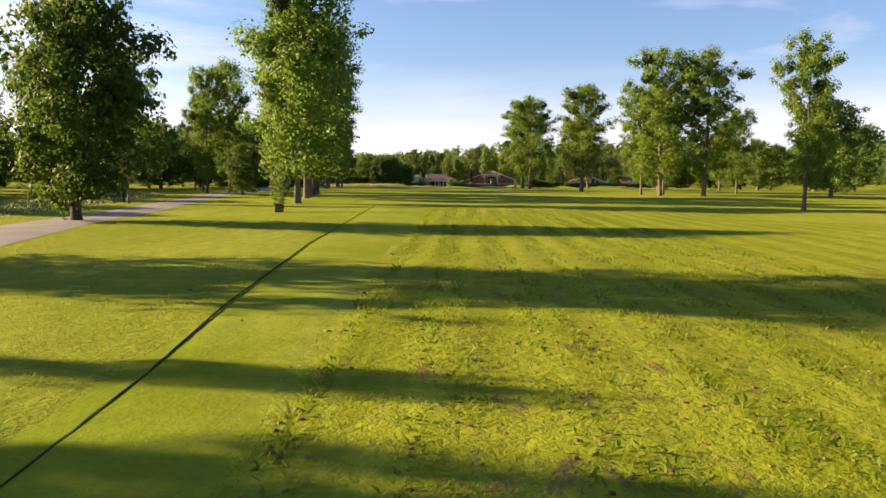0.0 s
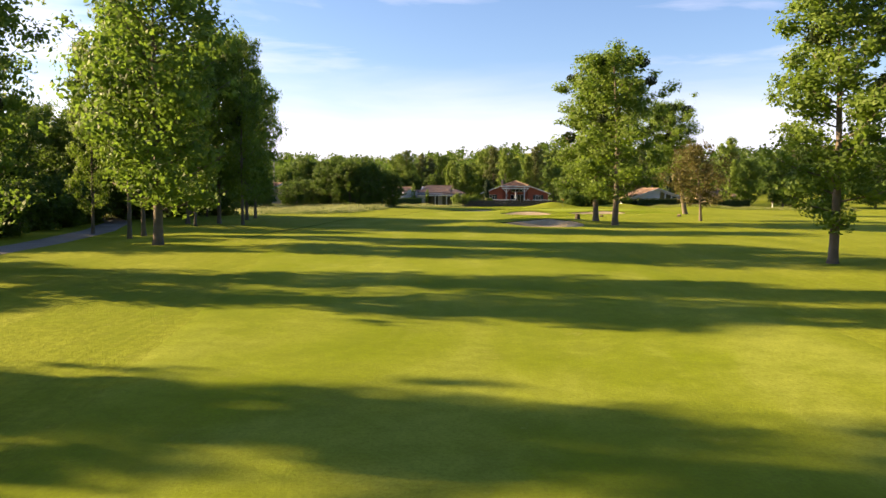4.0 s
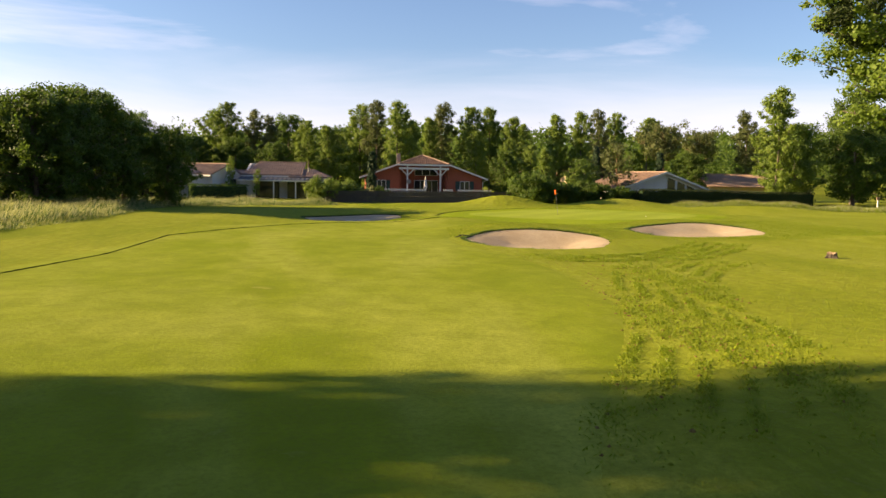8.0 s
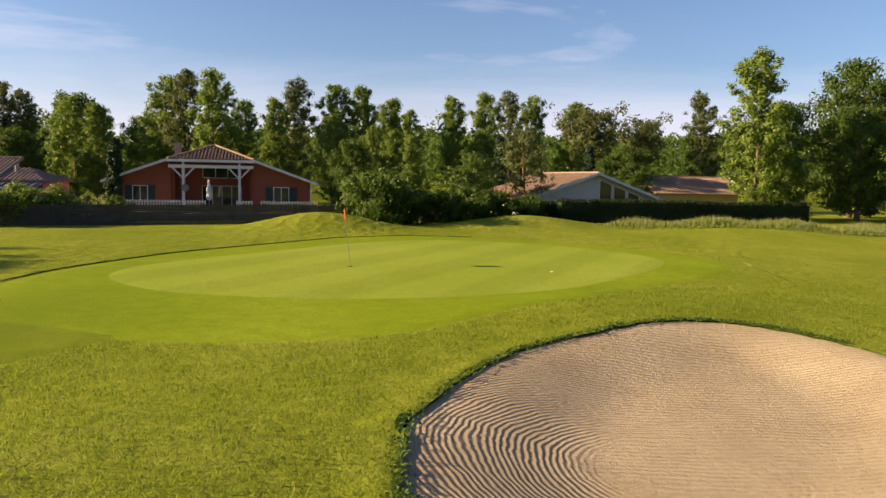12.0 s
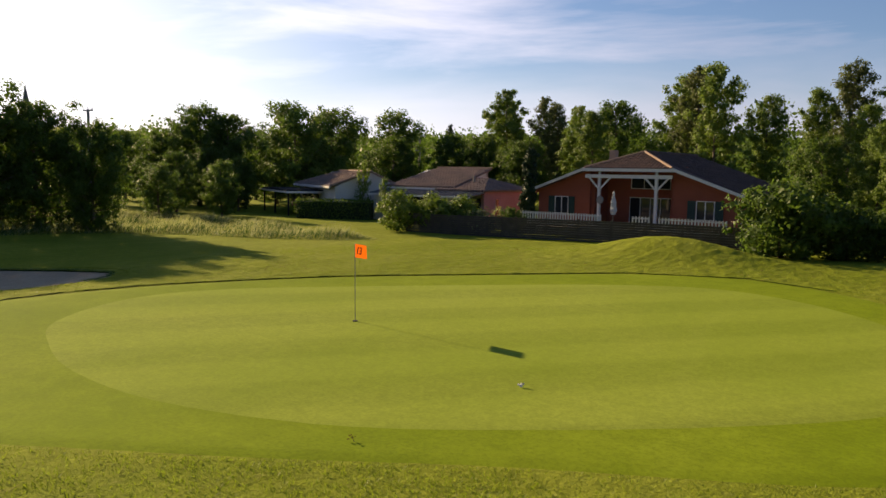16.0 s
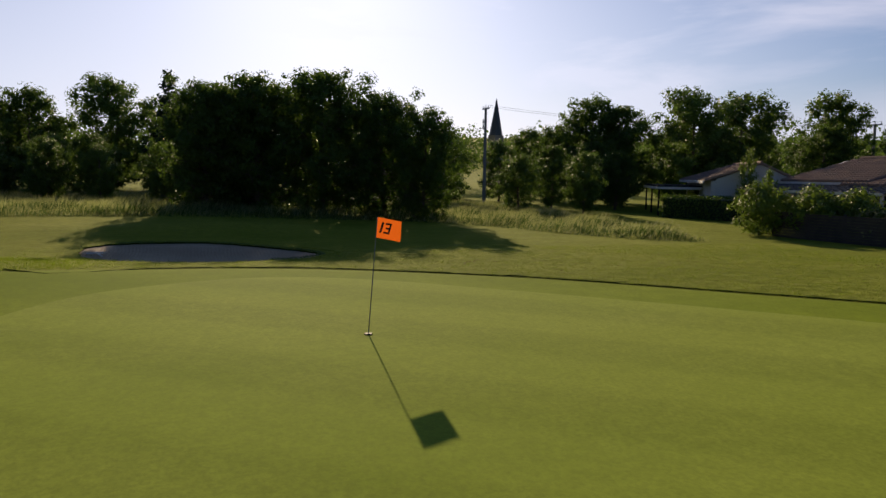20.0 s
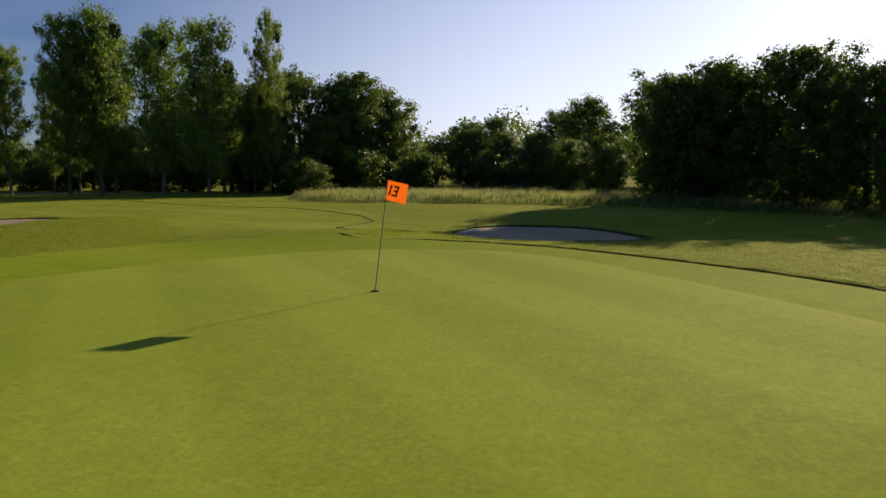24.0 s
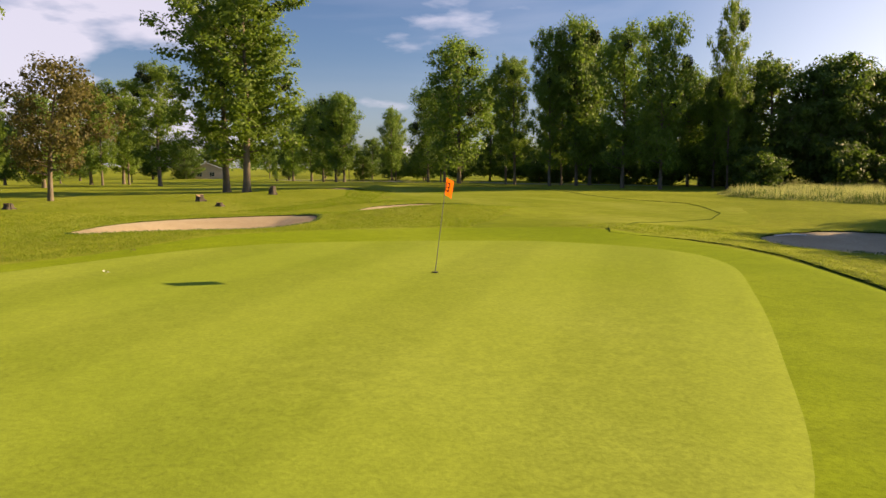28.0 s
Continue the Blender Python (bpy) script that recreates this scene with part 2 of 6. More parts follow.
GREEN = grass("green_turf", (0.223, 0.296, 0.031), (0.264, 0.328, 0.046), (0.306, 0.354, 0.070), 0.70, 0.12, 3.2, 14, 0.4, 0.02, (3.6, 0.656, 0.10), 0.0, 0.28, swathes=0.2)
# turf darkened to hold the shade of cut edges and bunker lips
EDGE_SHADE = grass("shaded_edge_turf", (0.041, 0.070, 0.009), (0.074, 0.110, 0.013), (0.116, 0.120, 0.033), 0.62, 0.5, 6, 40, 0.8, 0.05)
TORN = grass("torn_turf", (0.150, 0.200, 0.012), (0.225, 0.265, 0.026), (0.250, 0.225, 0.060), 0.58, 0.9, 6, 30, 0.8, 0.03, mott=0.5)


def sand_material():
    m, n, l = nodes_of("bunker_sand")
    v = coords(n)
    broad, grain = noise_node(n, l, v, 0.5, 4), noise_node(n, l, v, 9, 7, 0.7)
    w = n.new("ShaderNodeTexWave")
    w.wave_type, w.rings_direction = "RINGS", "SPHERICAL"
    w.inputs["Scale"].default_value, w.inputs["Distortion"].default_value = 2.2, 9.0
    w.inputs["Detail"].default_value, w.inputs["Detail Scale"].default_value = 3, 0.35
    l.new(v, w.inputs["Vector"])
    c = mixed(n, l, ranged(n, l, broad, 0.35, 0.65), (0.440, 0.365, 0.250), (0.355, 0.285, 0.190))
    c = mixed(n, l, ranged(n, l, grain, 0.45, 0.75, 0, 0.5), c, (0.24, 0.16, 0.10))
    h = mixed(n, l, 0.22, grain, w.outputs["Fac"])
    axes = n.new("ShaderNodeSeparateXYZ")
    l.new(v, axes.inputs["Vector"])

    def calc(kind, a, b):
        m = n.new("ShaderNodeMath")
        m.operation = kind
        for k, q in enumerate((a, b)):
            if isinstance(q, (int, float)):
                m.inputs[k].default_value = q
            elif q is not None:
                l.new(q, m.inputs[k])
        return m.outputs["Value"]

    wobble = noise_node(n, l, v, 0.9, 3)
    for x, y, far, edge in ((9.4, 86.2, 3.6, 9.0), (20.9, 93.3, 5.0, 21.4), (8.6, 52.3, 4.6, 7.2)):  # arcs left by the rake
        away = n.new("ShaderNodeVectorMath")
        away.operation = "DISTANCE"
        away.inputs[1].default_value = (x, y, -0.35)
        l.new(v, away.inputs[0])
        r = calc("ADD", away.outputs["Value"], calc("MULTIPLY", wobble, 0.3))
        comb = ranged(n, l, calc("SINE", calc("MULTIPLY", r, 68.0), None), -1.0, 1.0)
        mask = calc("MULTIPLY", ranged(n, l, away.outputs["Value"], 0.9, 1.5), ranged(n, l, away.outputs["Value"], far - 0.5, far, 1.0, 0.0))
        mask = calc("MULTIPLY", mask, ranged(n, l, axes.outputs["X"], edge - 0.8, edge + 1.2, 0.34, 0.0))
        h = mixed(n, l, mask, h, comb)
        c = mixed(n, l, calc("MULTIPLY", mask, calc("SUBTRACT", 1.0, comb)), c, (0.27, 0.18, 0.115))
    finish(n, l, c, 0.95, h, 0.75, 0.05, 0, 0.1)
    return m


SAND = sand_material()
TARMAC = plain("worn_tarmac", (0.16, 0.15, 0.145), (0.22, 0.21, 0.20), 0.6, 25, 0.9)
SOIL = plain("turf_clods", (0.125, 0.078, 0.020), (0.21, 0.145, 0.045), 3, 20, 0.95, 0.8, 0.03)
BARE = plain("bare_earth", (0.38, 0.285, 0.075), (0.24, 0.195, 0.04), 1.2, 9, 0.95, 0.9, 0.08)


def leaf_material(name, a, b, glow=0.4, gloss=0.2):
    m, n, l = nodes_of(name)
    g, o = n.new("ShaderNodeNewGeometry"), n.new("ShaderNodeObjectInfo")
    c = mixed(n, l, g.outputs["Random Per Island"], a, b)
    c = mixed(n, l, ranged(n, l, o.outputs["Random"], 0, 1, 0.0, 0.35), c, tuple(x * 0.6 for x in a))
    d = n.new("ShaderNodeBsdfPrincipled")
    d.inputs["Roughness"].default_value, d.inputs["Specular IOR Level"].default_value = 0.55, gloss
    l.new(c, d.inputs["Base Color"])
    t = n.new("ShaderNodeBsdfTranslucent")
    l.new(mixed(n, l, 0.5, c, tuple(min(1, x * y) for x, y in zip(b, (1.35, 1.5, 0.8)))), t.inputs["Color"])
    s = n.new("ShaderNodeMixShader")
    s.inputs["Fac"].default_value = glow
    l.new(d.outputs["BSDF"], s.inputs[1])
    l.new(t.outputs["BSDF"], s.inputs[2])
    u = n.new("ShaderNodeOutputMaterial")
    l.new(s.outputs["Shader"], u.inputs["Surface"])
    return m


LEAF_POPLAR = leaf_material("poplar_leaves", (0.091, 0.151, 0.025), (0.180, 0.256, 0.046), 0.42, 0.2)
LEAF_ROW = leaf_material("row_leaves", (0.084, 0.147, 0.027), (0.172, 0.255, 0.050), 0.44, 0.2)
LEAF_DARK = leaf_material("dark_leaves", (0.050, 0.094, 0.018), (0.108, 0.166, 0.032), 0.42, 0.2)
LEAF_BRIGHT = leaf_material("bright_leaves", (0.113, 0.175, 0.029), (0.188, 0.258, 0.048), 0.30, 0.2)
LEAF_OLIVE = leaf_material("olive_leaves", (0.091, 0.120, 0.044), (0.136, 0.156, 0.058), 0.34, 0.2)
LEAF_RUST = leaf_material("rusty_leaves", (0.075, 0.072, 0.024), (0.135, 0.115, 0.036), 0.34, 0.2)
LEAF_NEEDLE = leaf_material("conifer_needles", (0.015, 0.037, 0.016), (0.030, 0.059, 0.021), 0.12, 0.2)
LEAF_MISTLE = leaf_material("mistletoe_leaves", (0.022, 0.038, 0.011), (0.038, 0.055, 0.017), 0.17, 0.2)
LEAF_WOOD = leaf_material("woodland_leaves", (0.075, 0.133, 0.027), (0.143, 0.212, 0.044), 0.36, 0.2)
STRAW = leaf_material("meadow_grass", (0.165, 0.195, 0.065), (0.355, 0.352, 0.21), 0.48, 0.2)
WEED = leaf_material("meadow_weeds", (0.049, 0.100, 0.021), (0.090, 0.150, 0.032), 0.26, 0.2)
BLADE = leaf_material("turf_blades", (0.120, 0.185, 0.012), (0.225, 0.280, 0.03), 0.44, 0.2)
BARK = plain("grey_bark", (0.17, 0.14, 0.105), (0.11, 0.09, 0.07), 1.5, 14, 0.9, 0.9, 0.04)
BARK_DARK = plain("dark_bark", (0.08, 0.066, 0.05), (0.05, 0.042, 0.034), 1.5, 14, 0.9, 0.9, 0.04)
BARK_PINE = plain("pine_bark", (0.22, 0.13, 0.08), (0.13, 0.08, 0.05), 1.5, 14, 0.9, 0.9, 0.04)
WOOD_CUT = plain("cut_wood", (0.34, 0.24, 0.15), (0.24, 0.17, 0.11), 3, 25, 0.8, 0.4)
RENDER_RED = plain("red_render", (0.33, 0.10, 0.058), (0.285, 0.086, 0.05), 0.7, 40, 0.9, 0.25)
RENDER_PINK = plain("pink_render", (0.52, 0.27, 0.24), (0.46, 0.23, 0.21), 0.7, 40, 0.9, 0.25)
RENDER_WHITE = plain("white_render", (0.70, 0.68, 0.64), (0.62, 0.60, 0.56), 0.6, 40, 0.9, 0.2)
RENDER_CREAM = plain("cream_render", (0.60, 0.47, 0.33), (0.52, 0.40, 0.28), 0.6, 40, 0.9, 0.2)
PAINT_WHITE = plain("white_paint", (0.78, 0.77, 0.74), (0.70, 0.69, 0.66), 2, 40, 0.5, 0.1)
PAINT_GREEN = plain("dark_green_paint", (0.02, 0.05, 0.045), (0.03, 0.06, 0.05), 2, 40, 0.5, 0.1)
TILE_RED = plain("weathered_clay_tiles", (0.16, 0.098, 0.078), (0.095, 0.066, 0.056), 1.6, 11, 0.9, 0.3)
TILE_TAN = plain("tan_clay_tiles", (0.36, 0.25, 0.18), (0.29, 0.20, 0.145), 1.2, 11, 0.9, 0.3)
TILE_GREY = plain("grey_brown_tiles", (0.30, 0.215, 0.17), (0.22, 0.165, 0.14), 1.2, 11, 0.9, 0.3)
FENCE_WOOD = plain("weathered_fence", (0.10, 0.085, 0.07), (0.065, 0.055, 0.048), 2, 18, 0.9, 0.5)
STONE = plain("pale_stone", (0.36, 0.30, 0.24), (0.28, 0.24, 0.2), 0.4, 8, 0.9, 0.4)
SLATE = plain("grey_slate", (0.10, 0.105, 0.115), (0.07, 0.075, 0.085), 1, 9, 0.6, 0.3)
DARK = plain("dark_interior", (0.012, 0.012, 0.013), (0.02, 0.02, 0.02), 2, 9, 0.9, 0.1)
FABRIC = plain("white_fabric", (0.68, 0.67, 0.66), (0.6, 0.6, 0.6), 3, 60, 0.9, 0.2)
FLAG = leaf_material("orange_flag", (0.75, 0.13, 0.015), (0.75, 0.13, 0.015), 0.45, 0.2)
BLACK = plain("black_print", (0.012, 0.012, 0.012), (0.02, 0.02, 0.02), 3, 30, 0.7, 0.1)
STEEL = plain("painted_steel", (0.25, 0.25, 0.26), (0.18, 0.18, 0.19), 3, 40, 0.4, 0.1, 0.02, 0.6, 0.5)
CONCRETE = plain("grey_concrete", (0.30, 0.29, 0.27), (0.24, 0.235, 0.22), 1, 20, 0.9, 0.4)


def glass_material():
    m, n, l = nodes_of("window_glass")
    finish(n, l, (0.03, 0.035, 0.04), 0.05, None, 0, 0, 0, 0.8)
    return m


GLASS = glass_material()

# ---- building blocks ----
class Shape:
    """Collects faces for one mesh."""

    def __init__(self):
        self.v, self.f = [], []

    def add(self, verts, faces):
        k = len(self.v)
        self.v += [tuple(p) for p in verts]
        self.f += [tuple(i + k for i in face) for face in faces]
        return self

    def box(self, x0, y0, z0, x1, y1, z1, m=None):
        p = [(x, y, z) for z in (z0, z1) for y in (y0, y1) for x in (x0, x1)]
        if m is not None:
            p = [m @ Vector(q) for q in p]
        return self.add(p, [(0, 2, 3, 1), (4, 5, 7, 6), (0, 1, 5, 4), (2, 6, 7, 3), (0, 4, 6, 2), (1, 3, 7, 5)])

    def beam(self, a, b, w, h):
        a, b = Vector(a), Vector(b)
        m = Matrix.Translation(a) @ (b - a).to_track_quat("Y", "Z").to_matrix().to_4x4()
        return self.box(-w / 2, 0, -h / 2, w / 2, (b - a).length, h / 2, m)

    def tube(self, points, radii, sides=8):
        rings = []
        n = len(points)
        for i, p in enumerate(points):
            d = Vector(points[min(i + 1, n - 1)]) - Vector(points[max(i - 1, 0)])
            q = d.to_track_quat("Z", "Y")
            rings.append([Vector(p) + q @ Vector((radii[i] * math.cos(a), radii[i] * math.sin(a), 0)) for a in (2 * math.pi * j / sides for j in range(sides))])
        verts = [v for r in rings for v in r]
        faces = [(i * sides + j, i * sides + (j + 1) % sides, (i + 1) * sides + (j + 1) % sides, (i + 1) * sides + j) for i in range(n - 1) for j in range(sides)]
        faces += [tuple(range(sides))[::-1], tuple((n - 1) * sides + j for j in range(sides))]
        return self.add(verts, faces)

    def prism(self, outline, y0, y1):
        """An outline of (x, z) pushed from y0 to y1."""
        n = len(outline)
        verts = [(x, y0, z) for x, z in outline] + [(x, y1, z) for x, z in outline]
        faces = [tuple(range(n)), tuple(range(2 * n - 1, n - 1, -1))] + [(i, i + n, (i + 1) % n + n, (i + 1) % n) for i in range(n)]
        return self.add(verts, faces)

    def mesh(self, name, material, smooth=False):
        me = bpy.data.meshes.new(name)
        me.from_pydata(self.v, [], self.f)
        me.materials.append(material)
        if smooth:
            me.shade_smooth()
        me.update()
        return me


def holder(name, m=None):
    ob = new(name)
    ob.empty_display_size = 0.3
    if m is not None:
        ob.matrix_world = m
    return ob


def part(name, shape, material, parent=None, label="", smooth=False):
    me = shape if isinstance(shape, bpy.types.Mesh) else shape.mesh(name, material, smooth)
    ob = new(name, me)
    if parent is not None:
        ob.parent = parent
    return tagged(ob, label)


def quads_mesh(name, verts, material):
    """A mesh of loose four-cornered leaves from an array (n, 4, 3)."""
    n = len(verts)
    me = bpy.data.meshes.new(name)
    me.vertices.add(n * 4)
    me.vertices.foreach_set("co", np.asarray(verts, np.float32).ravel())
    me.loops.add(n * 4)
    me.loops.foreach_set("vertex_index", np.arange(n * 4, dtype=np.int32))
    me.polygons.add(n)
    me.polygons.foreach_set("loop_start", np.arange(0, n * 4, 4, dtype=np.int32))
    me.materials.append(material)
    me.update(calc_edges=True)
    return me


def leaves(rng, centres, size, spread, width=0.62, flat=0.0, hang=0.0, face=None):
    """Diamond leaves, one round each centre, in random turns, or lying round the way that each one faces."""
    n = len(centres)
    c = centres + rng.normal(0, 1, (n, 3)) * spread
    d = rng.normal(0, 1, (n, 3))
    if face is not None:
        d = np.cross(face + rng.normal(0, 0.42, (n, 3)), d)
        d /= np.linalg.norm(d, axis=1, keepdims=True) + 1e-9
    d[:, 2] = d[:, 2] * (1 - flat) - hang
    d /= np.linalg.norm(d, axis=1, keepdims=True) + 1e-9
    e = np.cross(d, rng.normal(0, 1, (n, 3)) if face is None else face + rng.normal(0, 0.42, (n, 3)))
    e /= np.linalg.norm(e, axis=1, keepdims=True) + 1e-9
    s = (size * rng.uniform(0.6, 1.35, n))[:, None]
    up = np.cross(d, e) * s * 0.12
    return np.stack([c - d * s * 0.5, c + e * s * width * 0.5 + up, c + d * s * 0.5, c - e * s * width * 0.5 + up], 1)


# ---- the lie of the land ----
GROUND_Y = [-400, -150, -65, -20, 15, 60, 90, 112, 130, 150, 400]
GROUND_Z = [-1.3, -1.3, -0.95, -0.45, -0.1, 0.12, 0.0, 0.0, -0.2, -0.1, -0.1]
HUMPS = [  # x, y, height, half widths
    (19.9, 135.0, 1.15, 4.5, 2.4), (35.2, 138.2, 0.95, 5.5, 2.6), (1.5, 49.0, 0.35, 3.5, 2.5), (8.0, 103.0, 0.2, 3.0, 3.0), (9.5, 60.8, 0.38, 4.2, 3.0), (5.2, 57.8, 0.15, 2.6, 2.4), (13.8, 57.0, 0.3, 2.0, 3.5), (10.8, 92.6, 0.50, 5.2, 2.6), (24.5, 101.6, 0.26, 5.0, 2.6),
    (1.2, 109.4, -0.42, 5.0, 6.0), (-6.5, 110.0, 0.3, 3.0, 6.0), (6.0, 118.0, 0.1, 3.0, 3.5), (50.0, 132.0, 0.6, 6.0, 5.0), (31.0, 88.0, 0.25, 4.0, 3.0), (-20.0, 100.0, 0.35, 9.0, 16.0),
]
BUNKERS = {
    "a": [(6.25, 87.5), (7.5, 89.8), (8.8, 90.6), (11.1, 90.8), (13.1, 90.2), (14.1, 88.9), (13.5, 86.3), (11.8, 83.4), (10.1, 82.35), (8.4, 82.1), (6.9, 82.95), (6.15, 85.0)],
    "b": [(3.6, 52.9), (5.1, 55.2), (7.2, 57.4), (9.1, 58.9), (10.8, 59.6), (12.4, 57.2), (13.6, 53.5), (13.2, 50), (11.5, 48), (8.8, 47.1), (6.9, 47.1), (5.4, 48.6), (4.2, 50.8)],
    "c": [(17.2, 92.5), (18, 95.2), (20.3, 98.1), (22.3, 99.3), (24.3, 100), (26.0, 99.9), (27.2, 98.8), (27.6, 96.9), (26.8, 94.2), (25.3, 91.9), (23.5, 90.6), (21, 89.8), (18.6, 89.6), (17.4, 90.7)],
    "d": [(-0.8, 105.2), (-1.8, 106.2), (-2.2, 108), (-2.0, 110.2), (-0.6, 112), (1.4, 113.4), (3.8, 113.9), (5.4, 112.8), (5.6, 110.8), (5.0, 108.4), (3.6, 106.2), (1.5, 105.2)],
}


def smooth_loop(points, step=6):
    p = np.array(points, float)
    n, out = len(p), []
    for i in range(n):
        a, b, c, d = p[i - 1], p[i], p[(i + 1) % n], p[(i + 2) % n]
        for s in np.arange(step) / step:
            out.append(0.5 * (2 * b + (c - a) * s + (2 * a - 5 * b + 4 * c - d) * s**2 + (3 * b - a - 3 * c + d) * s**3))
    return np.array(out)


LOOPS = {k: smooth_loop(v) for k, v in BUNKERS.items()}


def inside_by(loop, x, y):
    """Distance to a closed outline, positive inside."""
    x, y = np.asarray(x, float), np.asarray(y, float)
    best, odd = np.full(x.shape, 1e9), np.zeros(x.shape, bool)
    for (ax, ay), (bx, by) in zip(loop, np.roll(loop, -1, 0)):
        ex, ey = bx - ax, by - ay
        s = np.clip(((x - ax) * ex + (y - ay) * ey) / (ex * ex + ey * ey + 1e-12), 0, 1)
        best = np.minimum(best, np.hypot(x - ax - s * ex, y - ay - s * ey))
        cross = ((ay > y) != (by > y)) & (x < ex * (y - ay) / (ey if abs(ey) > 1e-9 else 1e-9) + ax)
        odd ^= cross
    return np.where(odd, best, -best)


def land(x, y):
    """Height of the turf, without the bunkers."""
    x, y = np.asarray(x, float), np.asarray(y, float)
    z = np.interp(y, GROUND_Y, GROUND_Z)
    z = z + 0.07 * np.sin(x * 0.21 + 1.0) * np.sin(y * 0.17) * np.clip((np.hypot(x - 20, y - 114) - 14) / 20, 0, 1)
    for hx, hy, h, sx, sy in HUMPS:
        z = z + h * np.exp(-(((x - hx) / sx) ** 2 + ((y - hy) / sy) ** 2))
    far = np.clip((np.hypot(x - 10, y - 60) - 330) / 500, 0, 1)
    z = z + far * far * (3 - 2 * far) * (34 + 8 * np.sin(x * 0.006 + 0.5) + 5 * np.sin(x * 0.017)) * np.clip((y + 100) / 400, 0.12, 1)
    return z


def land_at(x, y):
    return float(land(np.array([x]), np.array([y]))[0])


def lines(spans):
    out = []
    for a, b, step in spans:
        out += list(np.arange(a, b - step * 0.4, step))
    return np.array(out + [spans[-1][1]])


def grid_mesh(name, xs, ys, z, material):
    nx, ny = len(xs), len(ys)
    gx, gy = np.meshgrid(xs, ys)
    co = np.stack([gx, gy, z(gx, gy)], -1).reshape(-1, 3)
    i = np.arange(nx * ny).reshape(ny, nx)
    q = np.stack([i[:-1, :-1], i[:-1, 1:], i[1:, 1:], i[1:, :-1]], -1).reshape(-1, 4)
    me = bpy.data.meshes.new(name)
    me.from_pydata(co.tolist(), [], q.tolist())
    me.materials.append(material)
    me.shade_smooth()
    return me


def bare_land(x, y):
    z = land(x, y)
    for k, loop in LOOPS.items():
        near = (np.abs(x - loop[:, 0].mean()) < 9) & (np.abs(y - loop[:, 1].mean()) < 9)
        d = np.full(x.shape, -1.0)
        d[near] = inside_by(loop, x[near], y[near])
        z = z - 0.75 * (d > 0)
    return z


xs = lines([(-1500, -300, 100), (-300, -60, 15), (-60, -16, 1.5), (-16, 40, 0.4), (40, 70, 1.5), (70, 300, 15), (300, 1500, 100)])
ys = lines([(-900, -200, 60), (-200, -115, 5), (-115, 44, 0.7), (44, 142, 0.4), (142, 200, 2.5), (200, 420, 11), (420, 1500, 60)])
tagged(part("ground", grid_mesh("ground", xs, ys, bare_land, ROUGH), ROUGH), "mown yellow-green rough grass of a golf course", "ground", kind="structure")


def loop_sheet(name, loop, material, lift, rings=14, label="", category="", z=land):
    """A sheet over a rounded outline, made of rings that shrink to the middle."""
    mid, n = loop.mean(0), len(loop)
    ts = (np.r_[0, 0.035, 0.05, np.linspace(0.05, 1, rings - 1)[1:-1]])[:, None, None] if z is land else (np.r_[0, 0.008, 0.02, np.arange(1, rings - 2) / (rings - 2)])[:, None, None]
    p = (loop[None] * (1 - ts) + mid * ts).reshape(-1, 2)
    p = np.vstack([p, mid])
    co = np.column_stack([p, z(p[:, 0], p[:, 1]) + lift])
    if z is land:
        co[:n, 2] -= lift + 0.006 if lift < 0.04 else 0.02
    faces = [(r * n + j, r * n + (j + 1) % n, (r + 1) * n + (j + 1) % n, (r + 1) * n + j) for r in range(rings - 1) for j in range(n)]
    faces += [((rings - 1) * n + j, (rings - 1) * n + (j + 1) % n, rings * n) for j in range(n)]
    me = bpy.data.meshes.new(name)
    me.from_pydata(co.tolist(), [], faces)
    me.materials.append(material)
    me.shade_smooth()
    return tagged(part(name, me, material), label, category, kind="structure")


def strip_sheet(name, left, right, material, lift, label, category, step=0.7, cols=40):
    """A sheet between two side lines, each a list of (x, y)."""
    y = np.arange(left[0][1], left[-1][1], step)
    a = np.interp(y, [p[1] for p in left], [p[0] for p in left])
    b = np.interp(y, [p[1] for p in right], [p[0] for p in right])
    s = np.linspace(0, 1, cols - 2)
    gx = np.column_stack([a, (a + 0.4)[:, None] * (1 - s) + (b - 0.4)[:, None] * s, b])
    gy = np.repeat(y[:, None], cols, 1)
    gz = land(gx, gy) + lift
    gz[:, 0] -= 0.022
    gz[:, -1] -= 0.022
    gz[0] -= 0.022
    gz[-1] -= 0.022
    for k, loop in LOOPS.items():
        gz = np.where(inside_by(loop, gx, gy) > -0.15, gz - 0.8, gz)
    i = np.arange(gx.size).reshape(gx.shape)
    q = np.stack([i[:-1, :-1], i[:-1, 1:], i[1:, 1:], i[1:, :-1]], -1).reshape(-1, 4)
    me = bpy.data.meshes.new(name)
    me.from_pydata(np.stack([gx, gy, gz], -1).reshape(-1, 3).tolist(), [], q.tolist())
    me.materials.append(material)
    me.shade_smooth()
    return tagged(part(name, me, material), label, category, kind="structure")


